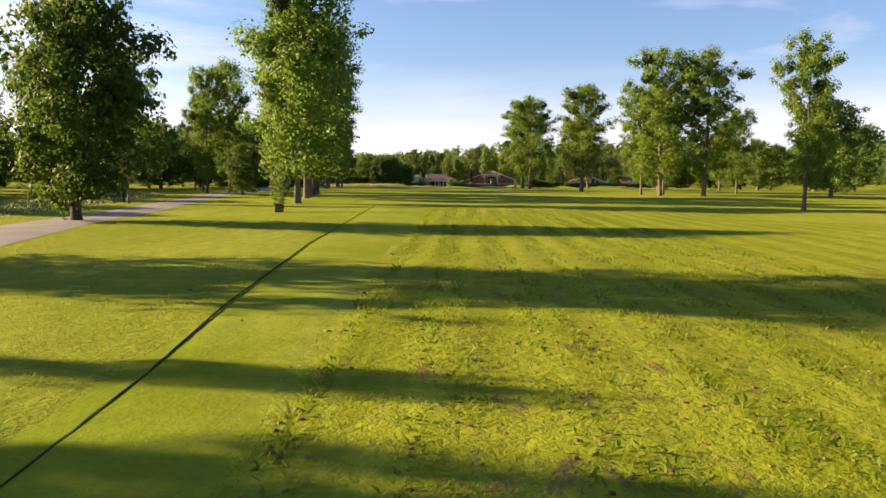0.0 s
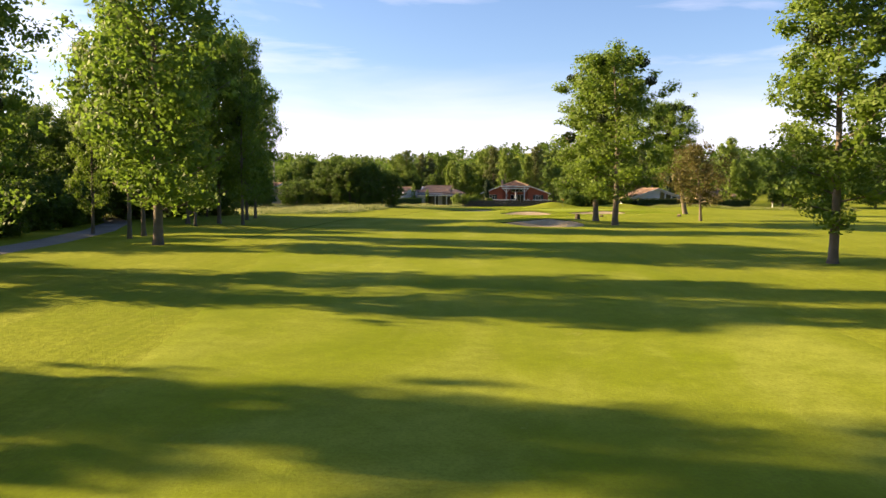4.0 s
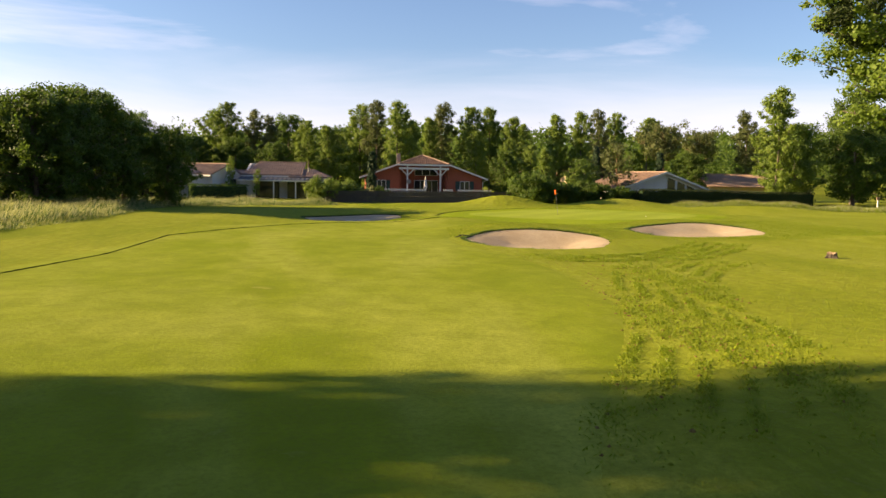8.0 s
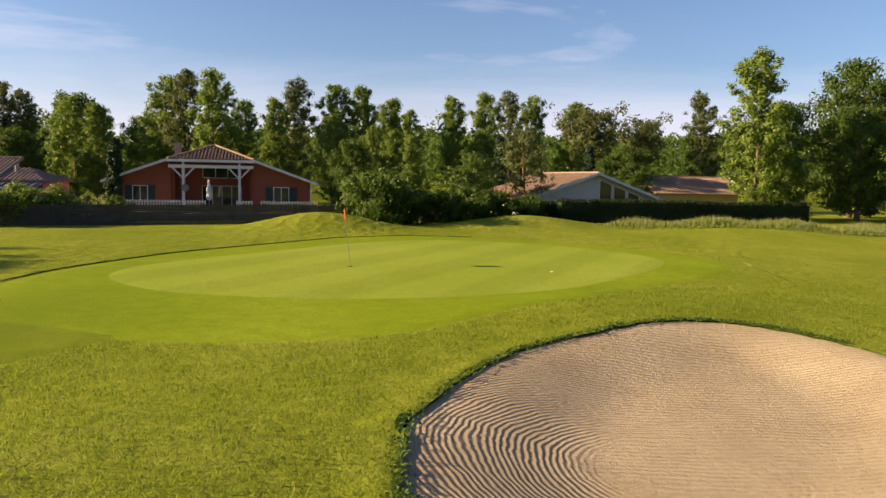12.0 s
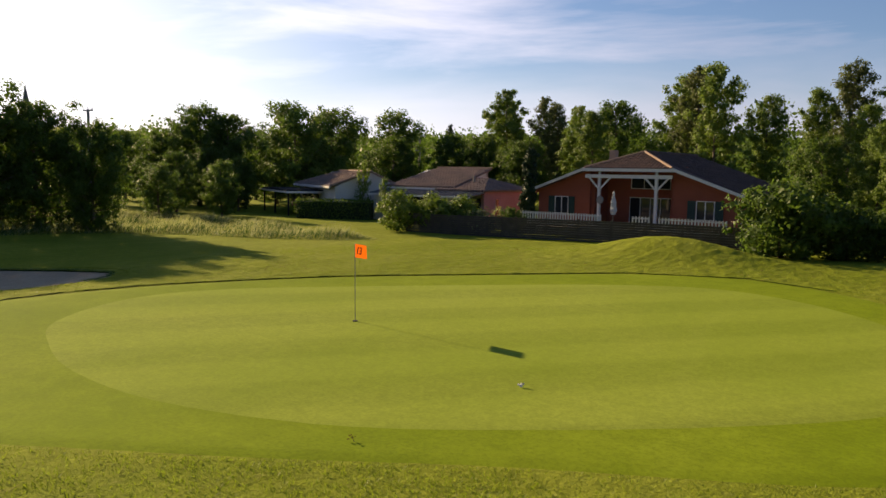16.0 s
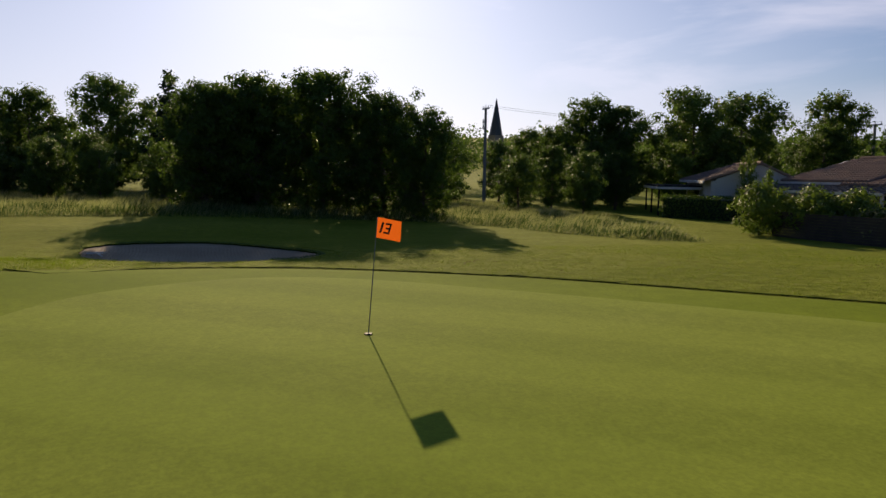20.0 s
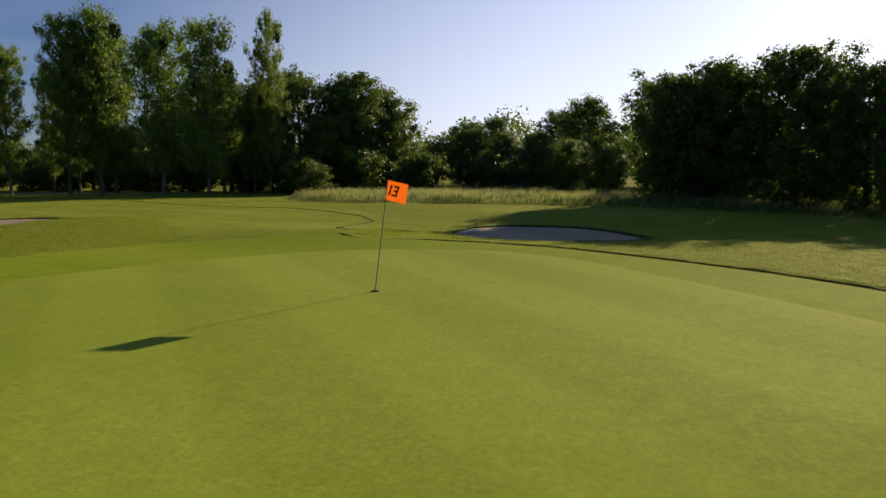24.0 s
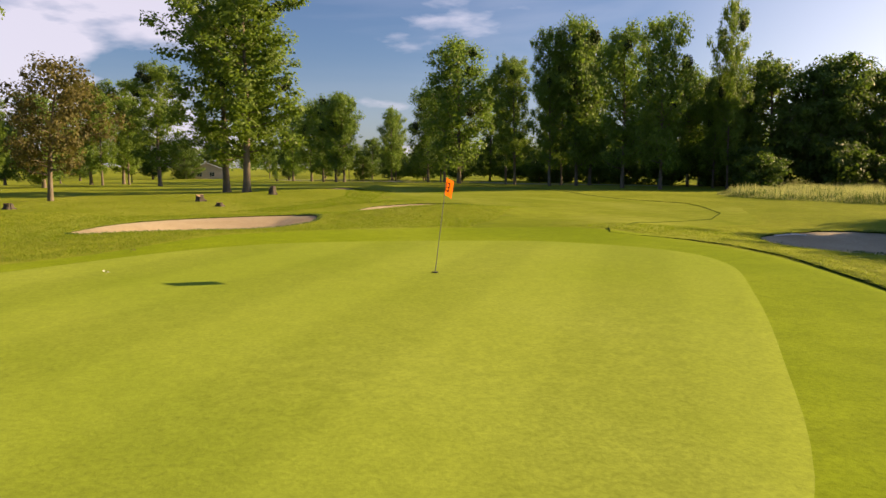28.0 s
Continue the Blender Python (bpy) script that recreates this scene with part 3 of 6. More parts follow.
FAIRWAY_L = [(-4.0, -57), (-4.9, -37.6), (-5.5, -29), (-9.5, 0), (-15.5, 35), (-13, 66), (-10, 77), (-7.2, 94), (0, 103)]
FAIRWAY_R = [(12, -57), (13, -30), (12, 0), (8, 35), (2.6, 45), (1.6, 55), (2.2, 58), (3.4, 60.8), (5.1, 64.3), (6.6, 68), (7.2, 74), (6.6, 79.5), (5.2, 84), (6.2, 92), (15, 103)]
strip_sheet("fairway", FAIRWAY_L, FAIRWAY_R, FAIRWAY, 0.018, "smooth closely mown golf fairway grass", "fairway")
strip_sheet("tee_strip", [(-0.2, -112), (-0.7, -99), (-2, -87), (-3.4, -62), (-3.9, -55)], [(1.6, -112), (1.0, -100), (0.6, -87), (0.5, -62), (0.4, -55)], FAIRWAY, 0.018, "smooth mown strip beside the tee", "fairway", cols=8)
strip_sheet("scruffy_rough", [(1.6, -112), (1.0, -100), (0.6, -87), (0.5, -62), (0.4, -58)], [(26, -112), (24, -87), (16, -62), (13, -58)], SCRUFFY, 0.014, "scruffy striped rough with brown scars", "grass")

GREEN_LOOP = smooth_loop([(12.9, 107.0), (15.6, 105.5), (18.3, 104.7), (21.4, 104.6), (24.5, 105.6), (27.3, 107.6), (29.7, 109.7), (31.7, 111.9), (32.8, 114.2), (32.8, 117.3), (31.3, 121.5), (28.3, 125.0), (24.6, 126.3), (20.8, 124.0), (17.5, 120.6), (14.3, 116.9), (11.7, 113.4), (11.1, 110.2)])
APRON_LOOP = smooth_loop([(8.6, 106.0), (10.5, 102.5), (14, 100.2), (18.2, 100.0), (21.2, 101.6), (23.7, 103.1), (27.2, 105.8), (31.7, 108.4), (33.8, 110.6), (34.8, 113), (35.0, 116.5), (34.2, 120.5), (31.8, 125.0), (28.5, 128.6), (24.9, 130.2), (20.5, 128.4), (16.2, 123.5), (12.3, 118.7), (9.4, 112.8), (8.4, 109.0)])
loop_sheet("green_apron", APRON_LOOP, APRON, 0.03, 30, "short mown collar round the putting green", "apron")
loop_sheet("putting_green", GREEN_LOOP, GREEN, 0.042, 30, "pale smooth putting green with faint mower stripes", "putting green")


def bowl(loop):
    def z(x, y):
        d = np.clip(inside_by(loop, x, y), 0, 2.6) / 2.6
        edge, deep = (0.05, 0.14) if loop is LOOPS["d"] else (0.035, 0.42) if loop is LOOPS["a"] else (0.035, 0.36)
        return land(x, y) - edge - deep * d * d * (3 - 2 * d)
    return z


def rim(name, loop, parent_label, rise=1.0):
    """The turf lip round a bunker: level turf outside, a ragged overhang, and a short drop to the sand."""
    n = len(loop)
    d = np.roll(loop, -1, 0) - np.roll(loop, 1, 0)
    side = np.column_stack([d[:, 1], -d[:, 0]]) / np.linalg.norm(d, axis=1, keepdims=True)
    if inside_by(loop, loop[:1, 0] + side[:1, 0] * 0.3, loop[:1, 1] + side[:1, 1] * 0.3)[0] > 0:
        side = -side
    rng = np.random.default_rng(len(name))
    rag = np.convolve(np.tile(rng.normal(0, 0.07, n), 3), np.ones(3) / 3, "same")[n:2 * n]
    stand = np.clip(0.5 - 0.8 * side[:, 0], 0.1, 1.0)  # shaped lower where the inner face meets the sun, to catch less light
    rows = []
    for out_by, dz in ((0.7, 0.004), (0.35, 0.03), (0.08, 0.045), (-0.02, 0.015), (0.02, -0.25)):
        p = loop + side * (out_by + (rag[:, None] if abs(out_by) < 0.2 else 0))
        rows.append(np.column_stack([p, land(p[:, 0], p[:, 1]) + (dz * rise * stand if dz > 0 else dz * rise) + (rag * rise * 0.4 * stand if 0.03 < dz else 0)]))
    faces = [(r * n + j, r * n + (j + 1) % n, (r + 1) * n + (j + 1) % n, (r + 1) * n + j) for r in range(4) for j in range(n)]
    me = bpy.data.meshes.new(name)
    me.from_pydata(np.vstack(rows).tolist(), [], faces)
    me.materials.append(ROUGH)
    me.materials.append(EDGE_SHADE)
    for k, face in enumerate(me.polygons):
        # the drop to the sand has shade painted in by the darker turf
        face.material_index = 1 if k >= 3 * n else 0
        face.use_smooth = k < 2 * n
    return me


for key, loop in LOOPS.items():
    fine = smooth_loop(BUNKERS[key], 12)
    pit = loop_sheet("sand_bunker", fine, SAND, 0.0, 22, {"a": "raked pale sand bunker before the green", "b": "large sand bunker beside two tall trees", "c": "oval raked sand bunker beside the green", "d": "shaded sand bunker below the meadow"}[key], "bunker", bowl(loop))
    part("lip", rim("lip", fine, key, 0.3 if key == "d" else 0.7), ROUGH, pit, "turf lip of the bunker, inner drop darkened as shade")


def ridge(name, points, width, height, material, label, seed=1):
    """A ragged raised turf edge along a line."""
    p = np.array(points, float)
    s = np.r_[0, np.cumsum(np.hypot(*np.diff(p, axis=0).T))]
    t = np.arange(0, s[-1], 0.22)
    x, y = np.interp(t, s, p[:, 0]), np.interp(t, s, p[:, 1])
    d = np.gradient(np.column_stack([x, y]), axis=0)
    side = np.column_stack([-d[:, 1], d[:, 0]]) / np.linalg.norm(d, axis=1, keepdims=True)
    rng = np.random.default_rng(seed)
    n, rows = len(t), []
    for k, (off, h) in enumerate(((-0.5, 0.0), (-0.32, 0.75), (0.0, 1.0), (0.3, 0.7), (0.55, 0.0))):
        q = np.column_stack([x, y]) + side * (off * width + rng.normal(0, 0.04 * width, n))[:, None]
        rows.append(np.column_stack([q, land(q[:, 0], q[:, 1]) + h * height * rng.uniform(0.6, 1.3, n) + 0.012]))
    faces = [(r * n + j, r * n + j + 1, (r + 1) * n + j + 1, (r + 1) * n + j) for r in range(4) for j in range(n - 1)]
    me = bpy.data.meshes.new(name)
    me.from_pydata(np.vstack(rows).tolist(), [], faces)
    me.materials.append(material)
    return tagged(part(name, me, material), label, "turf edge", kind="structure")


# low ridges whose dark colour paints the shadow line of each cut edge
ridge("turf_edge", [(0.4, -110), (0.0, -105.3), (-0.2, -103), (-0.7, -99.3), (-1.9, -87.7), (-3.3, -63), (-3.85, -55)], 0.035, 0.014, EDGE_SHADE, "cut edge between rough and mown strip, its shade in the colour", 2)
ridge("turf_edge", [(-5.8, -50.8), (-6.4, -47.5), (-6.4, -44.8), (-5.7, -42.5), (-4.8, -38.9), (-4.5, -34.4)], 0.035, 0.012, EDGE_SHADE, "cut edge curving across the mown grass, its shade in the colour", 5)
ridge("turf_edge", [(-16.8, 28), (-16.2, 39), (-14.5, 55), (-12, 66.2), (-9.8, 74), (-8.5, 80), (-8, 88.4), (-5.8, 92.4), (-2.6, 97.4), (0.5, 100.2), (3.4, 100.8), (5.6, 101.6), (7.6, 103.6)], 0.07, 0.03, EDGE_SHADE, "cut edge of the fairway, its shade in the colour", 3)
ridge("turf_edge", [(9.0, 104.3), (9.7, 105.4), (9.2, 106.6), (8.3, 107.9), (8.2, 109.8), (9.3, 113.0), (12.2, 118.7), (16.1, 123.6), (20.4, 128.6), (24.9, 130.4), (28.5, 129.0)], 0.07, 0.03, EDGE_SHADE, "cut edge round the back of the green, its shade in the colour", 4)

PATH_MID = [(-9.5, -96), (-11.6, -87), (-13.9, -78), (-16.6, -66), (-19.6, -50), (-22.6, -33), (-25.2, -12), (-27.2, 4), (-29.6, 20), (-32.6, 36), (-37.5, 50), (-44, 60)]
strip_sheet("cart_path", [(x - 1.5, y) for x, y in PATH_MID], [(x + 1.4, y) for x, y in PATH_MID], TARMAC, 0.03, "worn grey tarmac cart path", "path", cols=6)


def lumps(x, y):
    """Small hummocks of thick, unevenly mown turf, 0 to 1."""
    rng = np.random.default_rng(77)
    s = np.zeros(np.shape(x))
    for k in range(14):
        a, w = rng.uniform(0, math.pi), rng.uniform(0.32, 1.5)
        s = s + math.sqrt(w) * np.sin((x * math.cos(a) + y * math.sin(a)) * 2 * math.pi / w + rng.uniform(0, 6.28) + 0.7 * np.sin(x * 0.9 + y * 0.6 + k))
    return np.clip(0.4 + 0.18 * s, 0, 1) ** 1.3


def hummocks(line, mid, wide):
    """A band of hummocky turf outside a line that bends round the point mid."""
    t = np.linspace(0, len(line) - 1, 620)
    p = np.column_stack([np.interp(t, range(len(line)), [q[k] for q in line]) for k in (0, 1)])
    out = p - np.array(mid)
    out /= np.linalg.norm(out, axis=1, keepdims=True)
    d = np.concatenate([[0.2], np.arange(0.35, wide, 0.12)])
    g = p[:, None] + out[:, None] * d[None, :, None]
    gx, gy = g[..., 0], g[..., 1]
    ends = np.clip(np.minimum(t, t[-1] - t) / 1.2, 0, 1)[:, None] * np.clip((d[-1] - d) / 2.5, 0, 1)[None]
    gz = land(gx, gy) - 0.012 + (0.024 + 0.035 * lumps(gx, gy)) * np.clip(ends, 0, 1)
    gz[:, 0] -= 0.03
    for loop in LOOPS.values():
        gz = np.where(inside_by(loop, gx, gy) > -0.5, gz - 0.8, gz)
    i = np.arange(gx.size).reshape(gx.shape)
    q = np.stack([i[:-1, :-1], i[1:, :-1], i[1:, 1:], i[:-1, 1:]], -1).reshape(-1, 4)
    me = bpy.data.meshes.new("hummocky_rough")
    me.from_pydata(np.stack([gx, gy, gz], -1).reshape(-1, 3).tolist(), [], q[:, ::-1].tolist())
    me.materials.append(ROUGH)
    me.shade_smooth()
    return tagged(part("hummocky_rough", me, ROUGH), "hummocky scuffed rough grass behind the green", "grass", kind="structure")


hummocks([(7.4, 105.2), (8.3, 109.0), (9.3, 112.8), (12.2, 118.7), (16.1, 123.6), (20.4, 128.6), (24.9, 130.4), (28.5, 129.0), (32.2, 125.2), (34.6, 120.6), (35.4, 116.5), (35.2, 113)], (21, 114.5), 11.0)
loop_sheet("tufted_rough", smooth_loop([(24, 101.8), (27.4, 104.2), (31.7, 107.0), (34.5, 109.6), (36.5, 113.5), (41, 111), (39, 103), (34, 98), (30.4, 96.5), (29.6, 99.6), (27.2, 101.2)]), ROUGH, 0.012, 22, "thick tufted rough grass beside the green", "grass")
loop_sheet("bare_patch", smooth_loop([(3.2, -30.8), (4.3, -30.1), (5.4, -30.8), (5.7, -31.8), (4.6, -32.9), (3.3, -32.5)]), BARE, 0.035, 6, "bare brown earth patch in the fairway", "bare earth")

# ---- trees ----
def crown_width(kind, u):
    """Half width of the crown, as a share of its widest, at a share u of the crown's height."""
    if kind == "poplar":
        return (0.55 + 0.75 * u - 0.1 * u * u) * (1 - u**3.2) ** 0.55 + 0.08
    if kind == "slim":
        return (0.75 + 0.5 * u) * (1 - u**2.2) ** 0.7 + 0.06
    if kind == "column":
        return (0.8 + 0.4 * u) * (1 - u**2.6) ** 0.6 + 0.03
    if kind == "cone":
        return (1 - u) ** 0.85 + 0.03
    if kind == "umbrella":
        return 0.5 + 0.6 * u - 0.35 * u**4
    return math.sqrt(max(0.02, 1 - (2 * u - 0.85) ** 2 / 1.35))  # round


def tree_meshes(kind, seed, height, half, base, trunk, count, size, leaf, bark, limbs=34, clump=0.75, lean=0.3):
    """Trunk, limbs and crown of one tree, standing at the origin."""
    rng = np.random.default_rng(seed)
    bend = rng.normal(0, lean, (2,))
    def axis(h):
        u = h / height
        return Vector((bend[0] * u * u + 0.12 * math.sin(5 * u + seed), bend[1] * u * u + 0.12 * math.sin(4 * u + 2 * seed) - 0.12 * math.sin(2 * seed), h))
    stem = Shape()
    hs = [-0.3, 0.0, 0.35, 1.2] + [height * k / 9 for k in range(2, 10)]
    hs = sorted(h for h in hs if h <= height * 0.97)
    stem.tube([axis(h) for h in hs], [trunk * (1.3 if h <= 0.0 else 1.08 if h < 0.5 else max(0.07, (1 - h / height) ** 0.85)) for h in hs], 10)
    boughs, centres, weights = Shape(), [], []
    for i in range(limbs):
        u = ((i + rng.uniform(0, 1)) / limbs) ** 0.85
        h = base + (height - base) * u * 0.93
        az = i * 2.399 + rng.normal(0, 0.35)
        reach = half * crown_width(kind, u) * rng.uniform(0.62, 1.12)
        rise = {"poplar": 0.75, "slim": 1.1, "column": 2.2, "cone": -0.12, "umbrella": 0.35}.get(kind, 0.35) * (0.35 + 0.9 * u)
        rise = min(reach * rise, max(0.2, height - h))
        root = axis(max(base * 0.7, h - rise * 0.35 - 0.3))
        tip = axis(h) + Vector((math.cos(az) * reach, math.sin(az) * reach, rise * 0.65))
        knee = root.lerp(tip, 0.5) + Vector((0, 0, -0.08 * reach if kind != "cone" else 0.05 * reach))
        r0 = max(0.03, trunk * 0.34 * (1 - 0.75 * u))
        boughs.tube([root, knee, tip], [r0, r0 * 0.6, r0 * 0.18], 5)
        steps = max(3, int(reach / (clump * 0.62)) + 1)
        for k in range(steps):
            s = 0.25 + 0.75 * (k + 0.5) / steps
            c = (root.lerp(knee, s * 2) if s < 0.5 else knee.lerp(tip, s * 2 - 1))
            out_by = rng.normal(0, 0.28, 3) * reach * 0.45 * s
            if rng.random() < 0.55 and kind not in ("column", "cone"):
                boughs.tube([c, c + Vector(out_by)], [r0 * 0.3, r0 * 0.1], 3)
            centres.append(np.array(c) + out_by)
            weights.append(0.5 + s)
    centres, weights = np.array(centres), np.array(weights)
    size_of = clump * rng.uniform(0.4, 1.4, len(centres))
    weights = weights * size_of**2
    pick = rng.choice(len(centres), count, p=weights / weights.sum())
    way = rng.normal(0, 1, (count, 3))
    way /= np.linalg.norm(way, axis=1, keepdims=True)
    way[:, 2] += 0.2
    off = way * (rng.random(count) ** 0.33 * size_of[pick])[:, None] * np.array([0.95, 0.95, 0.75])
    sizes = np.full(count, size)
    if kind in ("poplar", "round", "slim", "umbrella"):  # the dense inside of each clump
        inner = rng.random(count) < 0.13
        off[inner] *= 0.55
        sizes[inner] = size * 1.7
    spread_out = centres[pick] - np.array([[bend[0] * 0.3, bend[1] * 0.3, base + (height - base) * 0.45]])
    spread_out /= np.linalg.norm(spread_out, axis=1, keepdims=True) + 1e-9
    facing = way + 0.45 * spread_out
    facing /= np.linalg.norm(facing, axis=1, keepdims=True) + 1e-9
    crown = leaves(rng, centres[pick] + off, sizes, 0.03, hang=0.1, face=facing)
    crown[:, :, 2] = np.maximum(crown[:, :, 2], 0.05)
    stem.add(boughs.v, boughs.f)
    return stem.mesh("trunk", bark, True), quads_mesh("crown", crown, leaf)


def mistletoe_mesh(seed, r):
    rng = np.random.default_rng(seed)
    d = rng.normal(0, 1, (420, 3))
    d /= np.linalg.norm(d, axis=1, keepdims=True)
    return quads_mesh("mistletoe", leaves(rng, d * r * rng.uniform(0.3, 1.0, (420, 1)) ** 0.6, r * 0.34, 0.03), LEAF_MISTLE)


KINDS = {  # kind, height, half width, crown base, trunk radius, leaves, leaf size, material, bark, limbs, clump
    "tall_poplar": ("poplar", 19.0, 4.6, 2.6, 0.26, 18500, 0.26, LEAF_POPLAR, BARK, 40, 0.95),
    "row_poplar": ("poplar", 17.0, 4.4, 2.2, 0.25, 15000, 0.29, LEAF_ROW, BARK, 60, 1.15),
    "slim_poplar": ("slim", 16.0, 3.0, 1.0, 0.20, 16000, 0.25, LEAF_BRIGHT, BARK, 50, 0.62),
    "pale_poplar": ("slim", 16.0, 2.7, 2.5, 0.18, 11500, 0.24, LEAF_OLIVE, BARK, 46, 0.6),
    "round_tree": ("round", 12.5, 5.0, 0.3, 0.32, 32000, 0.25, LEAF_DARK, BARK, 84, 0.8),
    "high_poplar": ("poplar", 19.0, 5.4, 7.5, 0.34, 22000, 0.24, LEAF_POPLAR, BARK, 34, 1.0),
    "wood_tree": ("round", 13.0, 4.6, 1.0, 0.26, 18000, 0.28, LEAF_WOOD, BARK, 60, 0.85),
    "dark_tree": ("round", 13.0, 4.8, 1.0, 0.28, 18000, 0.28, LEAF_DARK, BARK, 60, 0.85),
    "path_tree": ("round", 10.5, 4.3, 1.0, 0.27, 24000, 0.24, LEAF_DARK, BARK_DARK, 70, 0.85),
    "small_tree": ("round", 5.0, 1.6, 0.8, 0.08, 1900, 0.20, LEAF_BRIGHT, BARK, 24, 0.5),
    "cypress": ("column", 6.6, 0.6, 0.1, 0.12, 9500, 0.22, LEAF_NEEDLE, BARK, 80, 0.26),
    "fir": ("cone", 14.0, 2.8, 1.0, 0.2, 3800, 0.34, LEAF_NEEDLE, BARK, 70, 0.5),
    "pine": ("round", 8.4, 2.5, 2.4, 0.17, 3000, 0.22, LEAF_OLIVE, BARK_PINE, 26, 0.6),
    "umbrella_pine": ("umbrella", 12.0, 5.5, 6.5, 0.3, 6000, 0.32, LEAF_OLIVE, BARK_PINE, 44, 0.9),
    "leaning_tree": ("round", 9.0, 3.6, 1.9, 0.16, 7000, 0.2, LEAF_RUST, BARK, 44, 0.7),
    "shrub": ("round", 2.6, 1.7, 0.1, 0.05, 4200, 0.17, LEAF_BRIGHT, BARK, 30, 0.5),
    "dark_shrub": ("round", 3.2, 2.2, 0.05, 0.06, 6000, 0.2, LEAF_DARK, BARK, 36, 0.55),
    "straw_shrub": ("round", 1.8, 1.6, 0.05, 0.04, 1800, 0.17, STRAW, BARK, 24, 0.45),
}
BANK = {}


def tree(kind, x, y, height=None, wide=1.0, variant=0, turn=None, label="", group="", name="tree", category="tree", tilt=0.0, mistle=0, sink=0.0):
    spec = KINDS[kind]
    key = (kind, variant)
    if key not in BANK:
        shape, h, half, base, trunk, count, size, leaf, bark, limbs, clump = spec
        BANK[key] = tree_meshes(shape, 11 * variant + len(kind), h, half, base, trunk, count, size, leaf, bark, limbs, clump)
    s = (height or spec[1]) / spec[1]
    turn = turn if turn is not None else (x * 37.7 + y * 91.3) % 360
    top = holder(name, pose(x, y, land_at(x, y) - sink, 0, tilt, turn) @ Matrix.Diagonal((s * wide, s * wide, s, 1)))
    for n, me in zip(("trunk", "crown"), BANK[key]):
        part(n, me, None, top)
    rng = random.Random(int(x * 13 + y * 7))
    for k in range(mistle):
        if ("mistle", k % 3) not in BANK:
            BANK["mistle", k % 3] = mistletoe_mesh(k, 0.62)
        ball = part("mistletoe", BANK["mistle", k % 3], None, top, "dark ball of mistletoe")
        u, a = rng.uniform(0.4, 0.9), rng.uniform(0, 6.28)
        r = spec[2] * crown_width(spec[0], u) * rng.uniform(0.3, 0.8)
        ball.location = (math.cos(a) * r, math.sin(a) * r, spec[3] + (spec[1] - spec[3]) * u)
        ball.scale = (rng.uniform(0.7, 1.3),) * 3
    return tagged(top, label or "leafy tree", category, group)


LAB_R = "tall airy poplar with mistletoe standing on the fairway edge"
LAB_L = "tall dense dark-green tree in the row along the cart path"
for x, y, h, w, v in [(22.0, 13.5, 17.4, 1.2, 1), (27.2, -15.4, 18.3, 1.1, 1), (32.4, -16.2, 17.8, 1.15, 2), (26.2, -9.3, 14.5, 0.9, 0), (30.2, -5.5, 15.0, 0.9, 1),
                      (26.0, -57.5, 12.0, 0.85, 2), (16.1, 59.2, 19.5, 1.3, 2), (17.1, 53.0, 20.0, 1.3, 0), (40, -50, 15, 0.8, 1)]:
    tree("tall_poplar", x, y, h, w, v, label=LAB_R, group="poplars on the right of the fairway", mistle=6)
for x, y, h, w, v in [(-10.0, -53.1, 18.0, 1.0, 0), (-11.7, -41.3, 17.5, 1.05, 1), (-12.9, -34.4, 18.0, 0.95, 2), (-13.9, -27.3, 18.5, 1.0, 0), (-14.4, -22.5, 18.0, 1.0, 1),
                      (-21.2, 21.0, 22.0, 1.05, 2), (-24.0, 0.5, 17.0, 0.9, 0), (-24.7, 6.6, 17.0, 0.9, 1),
                      (-25.6, 47.5, 20.5, 0.72, 0), (-25.5, 57.2, 18.0, 0.78, 1), (-26.1, 62.9, 18.0, 0.72, 2), (-34.0, 62.0, 12.5, 0.7, 1), (-28.4, 46.2, 19, 0.8, 1), (-36.0, 55.6, 14, 0.9, 0), (-17.5, -93.6, 15, 1.02, 1), (-14.0, -100.8, 6.5, 0.35, 0), (-14.0, -103.4, 9.0, 0.5, 2)]:
    tree("row_poplar", x, y, h, w, v, label=LAB_L, group="row of trees on the left of the fairway", mistle=5)
tree("high_poplar", -26.0, 27.4, 18.5, 0.55, 0, label="tall poplar with a bare lower trunk beside the cart path", group="row of trees on the left of the fairway")
tree("pale_poplar", -21.6, -56.0, 8.2, 0.8, 0, label="thin airy young poplar beside the cart path")
for x, y, h, w, v in [(-26.4, -25.1, 14.4, 0.75, 1), (-42.1, -11.2, 18.9, 0.9, 2), (-31.5, -12, 13.0, 0.8, 0), (-52, 8, 15.0, 0.9, 1), (-26.0, 30.0, 18.0, 0.80, 0), (-31.0, 31.4, 16.5, 0.62, 1), (-26.4, 42.6, 17.5, 0.6, 2), (-22.6, 46.0, 19.5, 0.62, 1), (-37.0, 62.0, 13.5, 1.0, 2), (-33.0, 65.2, 20.0, 0.45, 0)]:
    tree("tall_poplar", x, y, h, w, v, label="tall airy poplar beside the cart path", group="row of trees on the left of the fairway", mistle=3)

for x, y, h in [(-38, 34, 4.5), (-39, 40, 5), (-40, 46, 4.5), (-39, 57, 5), (-36, 66.5, 4.5), (-33, 70, 3.6), (-44, 70, 5), (-47, 76, 4.5), (-36, 26, 4.5), (-37, 18, 4.5), (-52, 84, 4.5), (-55, 90, 4.5)]:
    tree("dark_shrub", x, y, h, 1.1, 0, label="dense dark undergrowth below the tall trees", name="shrub", category="shrub", group="undergrowth")
tree("path_tree", -13.6, -78.4, 9.9, 0.80, 1, label="broad dark tree on a stout trunk beside the cart path")
